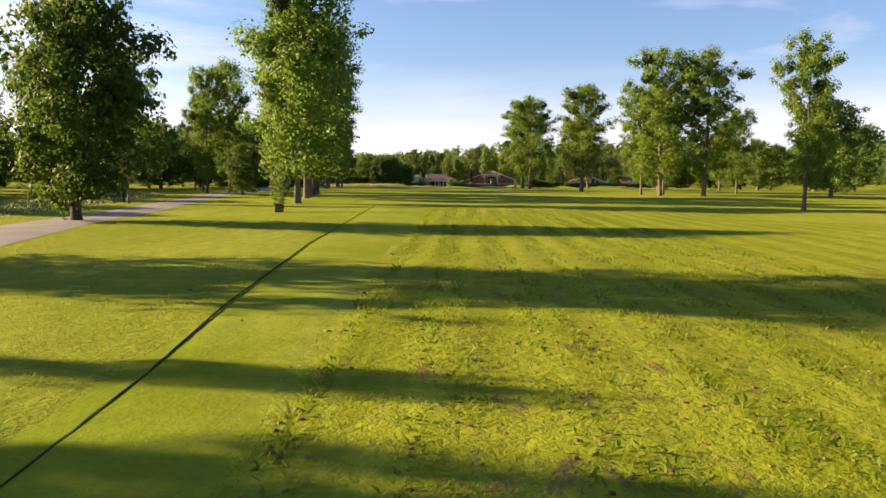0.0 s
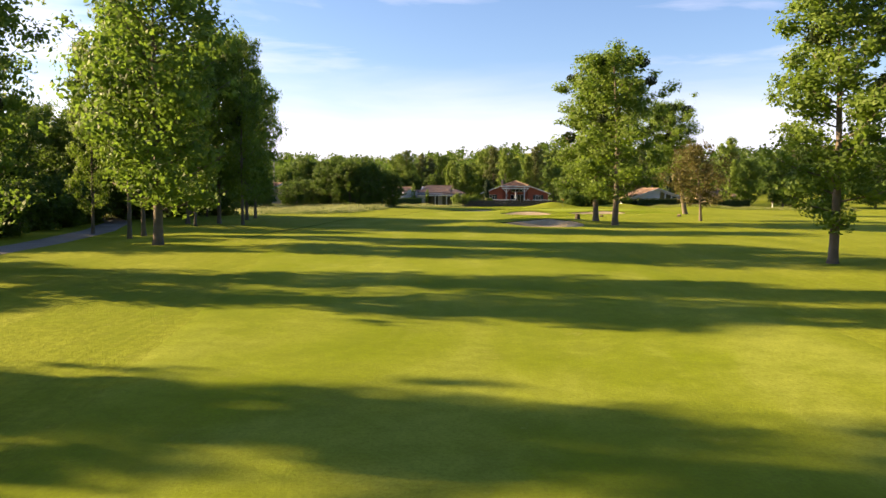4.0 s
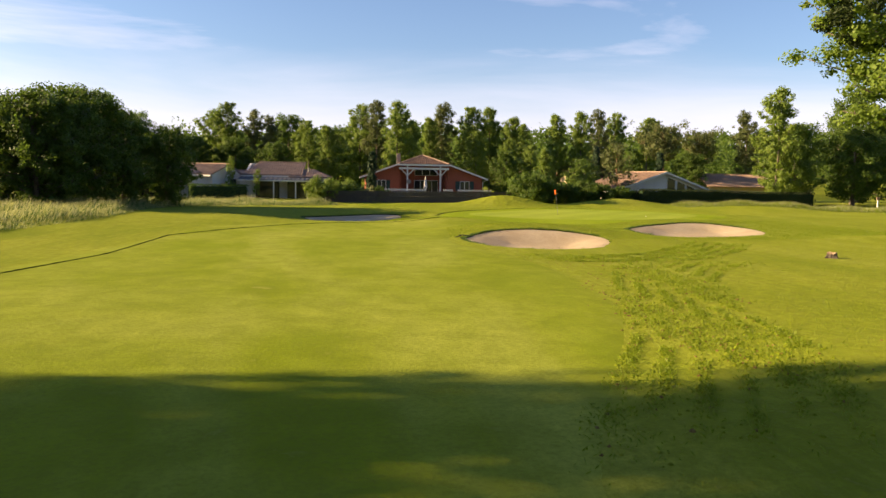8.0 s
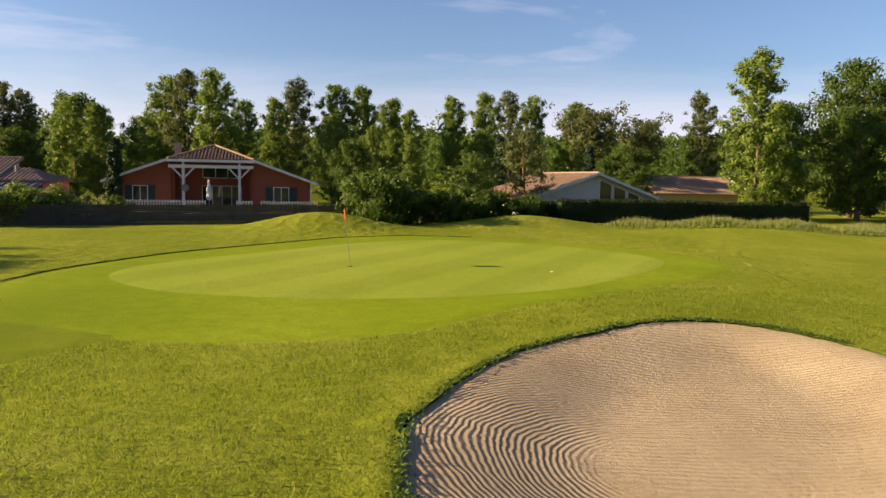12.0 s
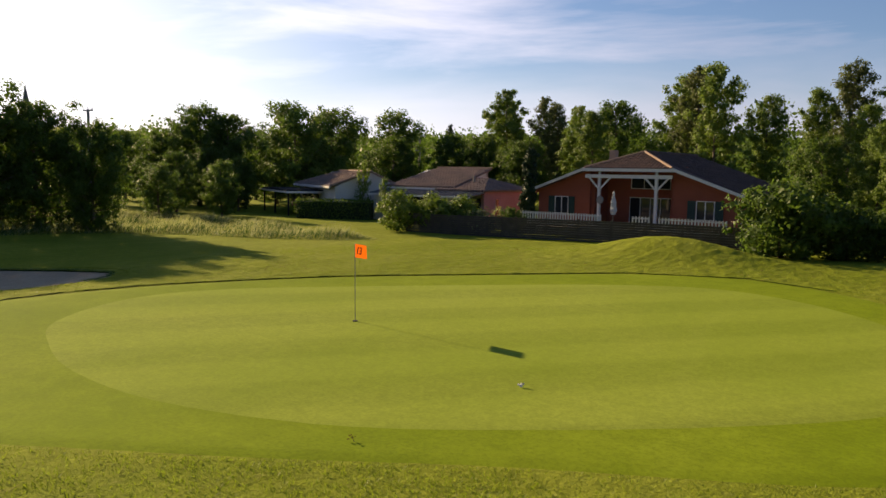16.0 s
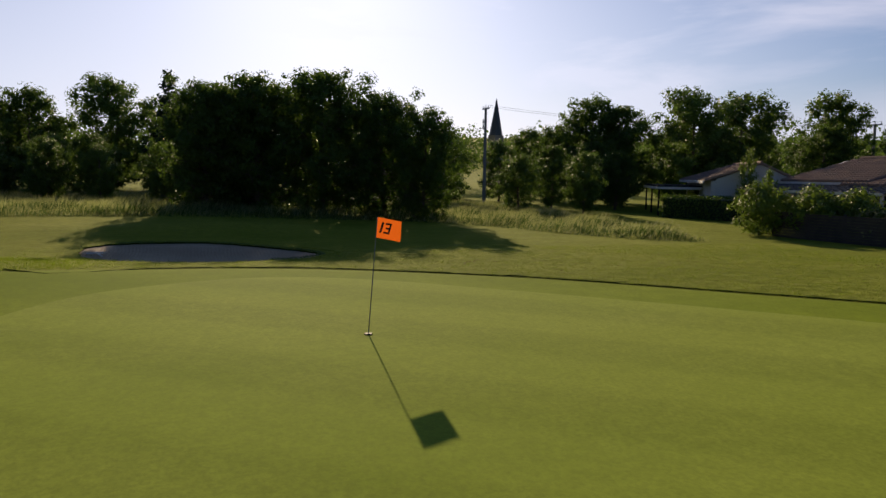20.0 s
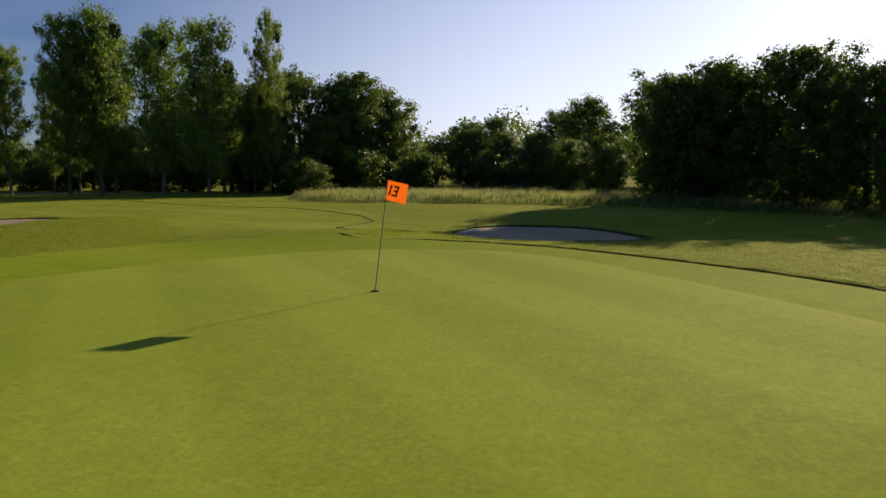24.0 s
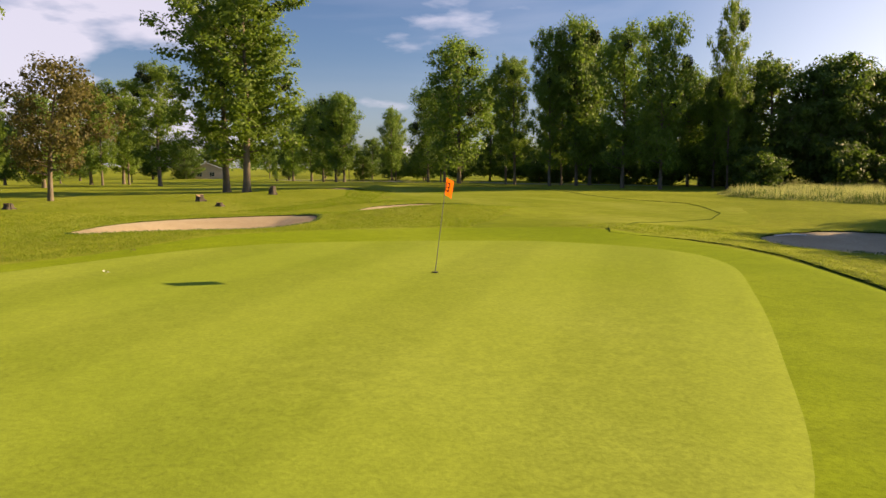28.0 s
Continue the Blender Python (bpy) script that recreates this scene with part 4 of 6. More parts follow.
tree("dark_tree", -20.7, -30.7, 5.6, 1.2, 2, label="low dark bushy tree beside the cart path")
tree("row_poplar", -24.6, -22.6, 15.5, 0.62, 2, label="narrow dense tree beside the cart path")
sapling = tree("small_tree", -8.2, -65.7, 2.9, 0.72, 0, label="young bushy sapling in a wooden guard", name="sapling")
guard = Shape()
for a, b in (((-0.24, -0.24), (0.24, -0.24)), ((0.24, -0.24), (0.24, 0.24)), ((0.24, 0.24), (-0.24, 0.24)), ((-0.24, 0.24), (-0.24, -0.24))):
    for k in range(3):
        guard.beam((*a, 0.08 + 0.17 * k), (*b, 0.08 + 0.17 * k), 0.03, 0.14)
g = part("guard", guard, FENCE_WOOD, None, "low wooden box guard round a sapling")
g.matrix_world = pose(-8.2, -65.7, land_at(-8.2, -65.7), 0, 0, 15)
tagged(g, category="tree guard")

tree("high_poplar", 36.5, 92.5, 18.5, 1.2, 0, tilt=-12, turn=0, label="tall poplar full of mistletoe beside a bunker", mistle=16)
tree("leaning_tree", 31.0, 67.0, 10.5, 1.0, 0, label="rusty-leaved tree on a thin leaning trunk", tilt=-6, turn=0)
for k, (x, y, h, w) in enumerate([(-21.5, 110.0, 9.4, 1.0), (-20.8, 113.5, 10.0, 1.0), (-19.8, 117.8, 10.6, 1.0), (-18.2, 121.6, 9.2, 0.9), (-14.9, 123.6, 7.9, 0.8), (-25.6, 112.8, 9.6, 1.1)]):
    tree("round_tree", x, y, h * 0.95, w, k % 3, label="broad dense dark tree in tall meadow grass", group="clump of dark trees")
tree("small_tree", -39.3, 98.0, 3.0, 0.9, 1, label="small round clipped tree in the meadow")

# behind the houses
rng = random.Random(5)
for x, y, h, kind in [(8, 176, 16, "pale_poplar"), (11.2, 172, 15.5, "slim_poplar"), (5.5, 179, 15.5, "slim_poplar"), (14, 180, 13, "slim_poplar"), (18, 184, 14, "slim_poplar"), (20.7, 187, 17, "pale_poplar"), (26, 186, 16.5, "slim_poplar"), (30, 188, 16.5, "slim_poplar"), (33, 184, 14.5, "slim_poplar"),
                      (24, 172, 11, "slim_poplar"), (28, 166, 9.5, "slim_poplar"), (42, 186, 15.5, "slim_poplar"), (46, 184, 16, "slim_poplar"), (51, 188, 17, "pale_poplar"), (55, 190, 16.5, "slim_poplar"), (60, 186, 15.5, "slim_poplar"), (64, 192, 15.5, "slim_poplar"), (37, 192, 14, "slim_poplar"),
                      (-3, 172, 12, "slim_poplar"), (0, 168, 11, "slim_poplar"), (-9, 178, 13, "pale_poplar"), (-12, 180, 14, "pale_poplar"), (-16, 178, 15, "slim_poplar"), (-19, 182, 14, "slim_poplar"), (-7, 190, 14, "dark_tree"), (2, 192, 12, "wood_tree"), (-24, 176, 11, "fir"), (-29, 172, 12, "wood_tree"),
                      (-33, 176, 10, "fir"), (62.6, 148.5, 17, "slim_poplar"), (68, 152, 12, "wood_tree"), (80.9, 156.4, 18, "dark_tree"), (76, 150, 12, "dark_tree"), (72, 172, 16, "pale_poplar"), (90, 158, 16, "dark_tree"), (98, 150, 15, "wood_tree"), (58, 165, 8, "dark_tree")]:
    tree(kind, x, y, h, rng.uniform(0.85, 1.1), rng.randrange(3), label="slender sunlit poplar behind the houses" if "poplar" in kind else "dense tree behind the houses", group="trees behind the houses")
tree("umbrella_pine", 57, 172, 12.5, 0.9, 0, label="broad flat-topped umbrella pine behind the houses")
tree("umbrella_pine", 66, 176, 12.0, 0.8, 0, label="broad flat-topped umbrella pine behind the houses")
tree("cypress", 5.4, 145.8, 6.4, 1.0, 0, label="narrow dark column cypress beside the red house", name="cypress")
tree("cypress", 41.5, 163, 8.6, 0.8, 0, label="narrow dark column cypress behind the houses", name="cypress")
tree("cypress", 53.5, 166, 8.0, 0.9, 0, label="narrow dark column cypress behind the houses", name="cypress")
tree("pine", 38.7, 147.8, 8.3, 0.9, 0, label="airy pine with a bare forked trunk", name="pine_tree")
for x, y, h, w in [(24.3, 139.6, 3.9, 1.1), (27.0, 141.0, 3.0, 1.1), (29.5, 141, 2.6, 1.1), (32.0, 142, 2.9, 1.2), (35, 142.5, 2.5, 1.2), (37.5, 143.5, 2.3, 1.1)]:
    tree("dark_shrub", x, y, h, w, 0, label="dense dark-green garden shrub", name="shrub", category="shrub", group="garden shrubs")
for x, y, h, w, k in [(28.6, 148, 7.4, 1.0, "slim_poplar"), (27.4, 151, 8.0, 1.0, "slim_poplar"), (31.6, 147, 4.6, 1.1, "small_tree"), (34.2, 147, 4.2, 1.1, "small_tree"), (24.0, 152, 7.0, 0.8, "dark_tree"), (35.5, 152, 6.0, 1.0, "wood_tree")]:
    tree(k, x, y, h, w, 1, label="bushy bright-green garden tree")
for x, y, h, w, k in [(-1.5, 139.1, 2.8, 0.9, "shrub"), (0.4, 140.9, 2.6, 1.1, "shrub"), (-0.6, 142.3, 2.3, 1.0, "dark_shrub"), (2.3, 141.7, 2.5, 1.0, "shrub"), (4.2, 141.4, 1.75, 0.95, "straw_shrub"), (6.4, 142.0, 1.9, 0.7, "dark_shrub")]:
    tree(k, x, y, h, w, 0, label="bushy garden shrub behind the fence", name="shrub", category="shrub", group="garden shrubs")
tree("small_tree", -8.7, 146.0, 3.7, 0.45, 0, label="young tree on a thin trunk before a house")
tree("small_tree", -12.0, 146.8, 5.2, 0.42, 1, label="young tree before a white house")

# woods along the meadow and behind the left row
LAB_W = "leafy tree of the wood edge"
for x, y, h, kind in [(-60, 107, 15, "fir"), (-56, 112, 10.5, "fir"), (-66, 100, 14, "wood_tree"), (-62, 92, 12, "dark_tree"), (-70, 108, 13, "wood_tree"), (-55, 120, 12.5, "dark_tree"), (-52, 130, 11, "dark_tree"), (-60, 128, 12, "wood_tree"),
                      (-70, 86, 11, "wood_tree"), (-64, 78, 10, "wood_tree"), (-72, 70, 10, "wood_tree"), (-58, 66, 9, "wood_tree"), (-52, 68, 13, "wood_tree"), (-60, 5, 11, "wood_tree"), (-66, -20, 11, "wood_tree"), (-58, -32, 10, "dark_tree"), (-70, 0, 12, "wood_tree"), (-56, 83, 7.5, "dark_tree"), (-58, 77, 8, "dark_tree"), (-48, 66, 15, "dark_tree"), (-45, 66, 14.0, "wood_tree"), (-42, 62, 15, "wood_tree"), (-31, 107, 5.0, "wood_tree"), (-36, 98, 5.5, "dark_tree"), (-38.5, 101, 6.0, "dark_tree"), (-41, 97, 5.5, "wood_tree"), (-31, 114, 5.5, "wood_tree"), (-33.5, 111, 5.0, "dark_tree"), (-38, 108, 5.5, "dark_tree"), (-35, 102, 5.0, "wood_tree"), (-46, 97, 6.0, "wood_tree"), (-49, 90, 7, "dark_tree"), (-29, 113, 4.5, "dark_tree"),
                      (-41, 52, 14, "wood_tree"), (-47, 50, 13, "wood_tree"), (-44, 40, 13, "dark_tree"), (-50, 30, 12, "wood_tree"), (-44, 22, 11, "dark_tree"), (-48, 10, 11, "wood_tree"), (-42, 0, 10, "dark_tree"), (-46, -12, 11, "wood_tree"), (-41, -24, 10, "wood_tree"), (-46, -36, 11, "wood_tree"),
                      (-42, -48, 10, "dark_tree"), (-46, -60, 11, "wood_tree"), (-40, -68, 10, "dark_tree"), (-36, 132, 6.5, "dark_tree"), (-31, 141, 6, "dark_tree"), (-39.1, 149.5, 11.6, "dark_tree"), (-36.2, 151.1, 10.4, "dark_tree"), (-42.5, 147, 8.5, "dark_tree"), (-24.2, 134.6, 4.9, "wood_tree"), (-22.1, 139.4, 5.1, "wood_tree"), (-46, 142, 7, "wood_tree"), (-33, 146, 6.5, "dark_tree"), (-28, 146, 5.5, "dark_tree"), (-31.1, 156.4, 11.8, "wood_tree"), (-30.5, 161.5, 11.8, "wood_tree"), (-38, 160, 8.5, "dark_tree"), (-44, 156, 8, "dark_tree"), (-26, 168, 8.5, "dark_tree"), (-20, 172, 9, "dark_tree"), (-14, 170, 8.5, "dark_tree"), (-8, 168, 8, "dark_tree"), (-35, 168, 8, "dark_tree"), (-48, 165, 9, "dark_tree"),
                      (-55, 150, 9, "dark_tree"), (-60, 140, 9, "dark_tree")]:
    tree(kind, x, y, h, rng.uniform(0.9, 1.15), rng.randrange(3), label=LAB_W, group="wood edge")
# far side of the next fairway, on the right
for x, y, h, kind in [(60, 60, 15, "tall_poplar"), (72, 40, 16, "wood_tree"), (80, 20, 14, "dark_tree"), (70, 0, 14, "wood_tree"), (84, -20, 15, "dark_tree"), (66, -40, 14, "wood_tree"), (78, -60, 13, "wood_tree"), (90, 60, 15, "wood_tree"), (95, 90, 16, "dark_tree"), (88, 110, 15, "wood_tree"), (100, 130, 15, "dark_tree"), (58, -80, 14, "wood_tree"), (40, -110, 15, "wood_tree"), (20, -140, 15, "dark_tree"), (0, -150, 14, "wood_tree"), (-20, -150, 15, "tall_poplar"), (-36, -130, 15, "dark_tree"), (-44, -100, 13, "wood_tree"), (46, -20, 12, "wood_tree"), (50, 30, 11, "tall_poplar"), (36, 20, 12, "wood_tree"), (44, 5, 13, "tall_poplar"), (10, -135, 14, "round_tree")]:
    tree(kind, x, y, h, rng.uniform(0.9, 1.15), rng.randrange(2), label="tree beyond the next fairway", group="far trees on the right")

# distant woods, uncountable
def belt(seed, count, spot, low, high, leaf, size, material, label):
    rg = np.random.default_rng(seed)
    cs = []
    for k in range(count):
        x, y = spot(rg)
        if -225 < x < -60 and y > 100 and abs((y - 107) / (x - 32) + 0.425) < 0.03:
            continue  # a gap through which the church shows
        h = rg.uniform(low, high)
        u = rg.normal(0, 1, (leaf, 3))
        u /= np.linalg.norm(u, axis=1, keepdims=True)
        u[:, 2] = np.where(u[:, 2] < -0.5, -u[:, 2], u[:, 2])
        r = rg.uniform(0.3, 1.0, (leaf, 1)) ** 0.6 * (1 + 0.16 * np.sin(u[:, :1] * 7 + k) * np.sin(u[:, 2:] * 6))
        cs.append(np.array([x, y, land_at(x, y) + h * 0.5]) + u * r * np.array([h * 0.36, h * 0.36, h * 0.52]))
    cs = np.vstack(cs)
    tagged(part("distant_woods", quads_mesh("distant_woods", leaves(rg, cs, size, 0.2), material), material), label, "woods", kind="stuff")


belt(9, 330, lambda r: (r.uniform(-170, 190), r.uniform(196, 290)), 9, 14, 440, 0.62, LEAF_DARK, "dense woods behind the houses")
belt(10, 2300, lambda r: (r.uniform(-560, 560), r.uniform(300, 760)), 11, 17, 50, 2.6, LEAF_DARK, "distant wooded hill")
belt(11, 170, lambda r: (r.uniform(-150, -75), r.uniform(-120, 190)), 9, 13, 440, 0.6, LEAF_WOOD, "woods beyond the meadow")
belt(14, 210, lambda r: (r.uniform(-52, -39), r.uniform(-85, 60)), 4, 7, 420, 0.42, LEAF_DARK, "dark undergrowth behind the cart path")
belt(15, 110, lambda r: (r.uniform(-82, -62), r.uniform(55, 128)), 4, 8, 420, 0.45, LEAF_DARK, "dark wood edge beyond the meadow")
belt(12, 150, lambda r: (r.uniform(95, 190), r.uniform(-140, 190)), 10, 15, 220, 1.0, LEAF_WOOD, "woods beyond the next fairway")
belt(13, 150, lambda r: (r.uniform(-140, 160), r.uniform(-260, -165)), 10, 15, 220, 1.0, LEAF_WOOD, "woods behind the tee")


# ---- tall meadow grass ----
MEADOWS = [smooth_loop(p) for p in (
    [(-62, 40), (-30, 72), (-22.5, 75.5), (-17.5, 82), (-14.2, 94), (-13.2, 101), (-14.0, 112), (-13.6, 122), (-9, 126), (-3.5, 128), (0.6, 131), (1.6, 133.4), (-3, 134.5), (-12, 135.5), (-24, 137), (-46, 134), (-62, 110)],
    [(40, 137), (46, 131.5), (54, 129), (68, 128), (84, 130), (84, 136), (66, 138), (50, 140)],
    [(-13.5, -92), (-17, -80), (-20.5, -66), (-24, -50), (-27, -34), (-33, -30), (-33, -50), (-27, -72), (-20, -93)],
)]


def blades(rng, n, loop, low, high, width, lean):
    lo, hi = loop.min(0), loop.max(0)
    p = rng.uniform(lo, hi, (n * 2, 2))
    deep = inside_by(loop[::3], p[:, 0], p[:, 1])
    p, deep = p[deep > 0][:n], deep[deep > 0][:n]
    k = len(p)
    edge = np.clip(deep / 1.2, 0.35, 1)
    h = rng.uniform(low, high, k) * edge * (0.75 + 0.4 * np.sin(p[:, 0] * 0.9) * np.sin(p[:, 1] * 0.7))
    root = np.column_stack([p, land(p[:, 0], p[:, 1]) - 0.02])
    a = rng.uniform(0, 2 * math.pi, k)
    w = np.column_stack([np.cos(a), np.sin(a), np.zeros(k)]) * width
    tip = root + np.column_stack([rng.normal(0.25, lean, (k, 2)) * h[:, None], h])
    mid = root * 0.45 + tip * 0.55 - np.column_stack([rng.normal(0.05, 0.04, (k, 2)) * h[:, None], np.zeros(k)])
    return np.stack([root - w * 0.4, mid - w, tip, mid + w], 1)


rg = np.random.default_rng(21)
tall = np.vstack([blades(rg, 125000, MEADOWS[0], 0.5, 1.0, 0.011, 0.22), blades(rg, 15000, MEADOWS[1], 0.45, 0.85, 0.018, 0.25), blades(rg, 9000, MEADOWS[2], 0.2, 0.5, 0.02, 0.3)])
tagged(part("meadow_grass", quads_mesh("meadow_grass", tall, STRAW), STRAW), "tall seeding straw-coloured meadow grass", "grass", kind="stuff")
green_blades = np.vstack([blades(rg, 130000, MEADOWS[0], 0.3, 0.7, 0.02, 0.3), blades(rg, 9000, MEADOWS[1], 0.15, 0.4, 0.05, 0.3), blades(rg, 7000, MEADOWS[2], 0.1, 0.25, 0.04, 0.3)])
fresh = blades(rg, 26000, MEADOWS[1], 0.3, 0.7, 0.03, 0.3)
tagged(part("tall_grass", quads_mesh("tall_grass", fresh, BLADE), BLADE), "tall bright-green unmown grass before the hedge", "grass", kind="stuff")
tagged(part("meadow_weeds", quads_mesh("meadow_weeds", green_blades, WEED), WEED), "green weeds among the meadow grass", "weeds", kind="stuff")

# ---- stumps, flag, marks ----
def stump(x, y, r, h, seed):
    """A sawn stump: root flare, furrowed bark, a ragged top with one side split off lower."""
    rng = random.Random(seed)
    top = holder("tree_stump", pose(x, y, land_at(x, y), rng.uniform(-3, 3), rng.uniform(-3, 3), rng.uniform(0, 360)))
    n = 28
    furrow = [1 + 0.06 * math.sin(j * 2.7 + seed) + rng.uniform(-0.05, 0.05) for j in range(n)]
    root = [max(0.0, math.cos(2 * math.pi * j / n * 4 + seed)) ** 2 for j in range(n)]
    split = [0.30 if 3 < j < 10 else 0.12 if j in (2, 3, 10, 11) else 0.0 for j in range(n)]
    rings = []
    for z, k, foot in ((-0.1, 1.25, 0.5), (0.02, 1.18, 0.42), (0.1, 1.06, 0.2), (0.25 * h + 0.05, 1.0, 0.06), (0.65 * h, 0.96, 0.0), (h, 0.97, 0.0)):
        for j in range(n):
            q = r * k * furrow[j] * (1 + foot * root[j])
            up = z - (h * split[j] + rng.uniform(0, 0.05) if z == h else 0)
            rings.append((q * math.cos(2 * math.pi * j / n), q * math.sin(2 * math.pi * j / n), up))
    s = Shape().add(rings, [(i * n + j, i * n + (j + 1) % n, (i + 1) * n + (j + 1) % n, (i + 1) * n + j) for i in range(5) for j in range(n)])
    part("bark", s, BARK_DARK, top, "dark furrowed bark")
    rim_top = rings[-n:]
    c = Shape().add([(p[0] * 0.98, p[1] * 0.98, p[2] + 0.004) for p in rim_top] + [(p[0] * 0.5, p[1] * 0.5, p[2] * 0.6 + h * 0.37) for p in rim_top] + [(0, 0, h * 0.93)], [(j, (j + 1) % n, (j + 1) % n + n, j + n) for j in range(n)] + [(j + n, (j + 1) % n + n, 2 * n) for j in range(n)])
    part("cut_face", c, WOOD_CUT, top, "pale sawn wood face")
    return tagged(top, "weathered sawn tree stump on the grass", "tree stump", "tree stumps")


for x, y, r, h, k in [(14.7, 64.6, 0.29, 0.72, 1), (21.1, 73.0, 0.27, 0.5, 2), (20.4, 79.2, 0.2, 0.27, 3), (31.8, 79.8, 0.25, 0.36, 4)]:
    stump(x, y, r, h, k)

FX, FY = 19.08, 112.23
fz = land_at(FX, FY) + 0.05
flag = tagged(holder("golf_flag", pose(FX, FY, fz)), "orange golf flag with black number on a thin pole", "golf flag")
LEAN = Vector((-0.2, 0.2, 2.10))
part("pole", Shape().tube([(0, 0, -0.02), LEAN * 0.5, LEAN], [0.011, 0.010, 0.008], 8), STEEL, flag, "thin dark pole")
part("cup", Shape().tube([(0, 0, -0.02), (0, 0, 0.012)], [0.075, 0.075], 14), BLACK, flag, "dark cup rim at the pole's foot")
ALONG = Vector((0.05, 1.0, 0)).normalized()
FACE = Vector((1.0, -0.05, 0)).normalized()
def cloth(u, v):
    p = LEAN * (1.0 - 0.175 * v) + ALONG * (0.45 * u) + Vector((0, 0, -0.09 * u))
    return p + FACE * 0.018 * math.sin(u * 6.0 + v) * u
cl = Shape()
N = 12
cl.add([cloth(i / N, j / 6) for j in range(7) for i in range(N + 1)], [(j * (N + 1) + i, j * (N + 1) + i + 1, (j + 1) * (N + 1) + i + 1, (j + 1) * (N + 1) + i) for j in range(6) for i in range(N)])
banner = part("cloth", cl, FLAG, flag, "orange cloth", True)
def number(side):
    """The figures 13, drawn on the cloth on one side of it."""
    high, wide, bar = 0.20, 0.115, 0.034
    slant = 0.22
    strokes = [(-0.105, 0.0, -0.068, high)]  # x0, z0, x1, z1 of each stroke
    x0, x1 = -0.035, -0.035 + wide
    strokes += [(x0, 0, x1, bar), (x0 + 0.025, high / 2 - bar / 2, x1, high / 2 + bar / 2), (x0, high - bar, x1, high), (x1 - bar, 0.0, x1, high)]
    for a, b, c, d in strokes:
        s = Shape()
        ring = [(x + slant * (z - high / 2), z - high / 2) for x, z in ((a, b), (c, b), (c, d), (a, d))]
        verts = []
        for gap in (0.004, 0.008):
            for x, z in ring:
                u, w = 0.39 + side * x / 0.45, 0.47 - z / 0.37
                verts.append(cloth(u, w) + FACE * side * (gap + 0.008))
        s.add(verts, [(0, 1, 2, 3), (7, 6, 5, 4), (0, 4, 5, 1), (1, 5, 6, 2), (2, 6, 7, 3), (3, 7, 4, 0)])
        part("figure_stroke", s, BLACK, banner, "black stroke of the figures 13")
number(1)

for x, y, r in [(25.84, 109.6, 0.08), (25.3, 105.4, 0.05)]:
    rg = np.random.default_rng(int(x * 10))
    me = quads_mesh("fallen_leaf", leaves(rg, np.tile([x, y, land_at(x, y) + 0.10], (7, 1)), r, 0.035, 0.8, 0.7), LEAF_RUST if y < 108 else FABRIC)
    tagged(part("fallen_leaf", me, None), "curled dry leaf lying on the turf", "leaf")
for x, y in ((3.5, -29.3), (5.3, -29.8)):
    st = part("marker_stake", Shape().tube([(0, 0, -0.1), (0.01, 0, 0.62), (0.01, 0, 0.64)], [0.022, 0.02, 0.012], 8), STEEL)
    st.location = (x, y, land_at(x, y))
    tagged(st, "thin grey marker stake beside bare earth", "stake", "marker stakes")
rk = holder("bunker_rake", pose(1.1, 105.7, land_at(1.1, 105.7) + 0.03, 0, 0, 14))
part("shaft", Shape().tube([(0, 0, 0.02), (1.7, 0, 0.05)], [0.022, 0.022], 8), PAINT_WHITE, rk)
part("head", Shape().box(-0.05, -0.3, -0.02, 0.03, 0.3, 0.02), PAINT_WHITE, rk)
tagged(rk, "white bunker rake lying at the sand's edge", "rake")
rk2 = holder("bunker_rake", pose(26.2, 96.7, land_at(26.2, 96.7) - 0.42, 0, -4, 20))
part("shaft", Shape().tube([(0, 0, 0.05), (-1.4, 0, 0.10)], [0.016, 0.016], 8), STEEL, rk2)
part("head", Shape().box(-0.03, -0.3, 0.0, 0.03, 0.3, 0.05), STEEL, rk2)
tagged(rk2, "dark rake lying in the sand", "rake")
rk3 = holder("bunker_rake", pose(5.85, 87.5, land_at(5.85, 87.5) + 0.05, 0, 0, 62))
part("shaft", Shape().tube([(0, 0, 0.0), (1.5, 0, 0.03)], [0.02, 0.02], 8), BLACK, rk3)
part("head", Shape().box(1.47, -0.28, -0.03, 1.53, 0.28, 0.02), BLACK, rk3)
tagged(rk3, "dark rake lying on the turf lip of a bunker", "rake")
po = holder("marker_post", pose(67.2, 134.0, land_at(67.2, 134.0)))
part("post", Shape().box(-0.07, -0.07, -0.2, 0.07, 0.07, 1.35), PAINT_WHITE, po)
part("cap", Shape().box(-0.22, -0.05, 1.35, 0.22, 0.05, 1.75), WOOD_CUT, po, "small brown board")
tagged(po, "white marker post with a small brown board", "post")


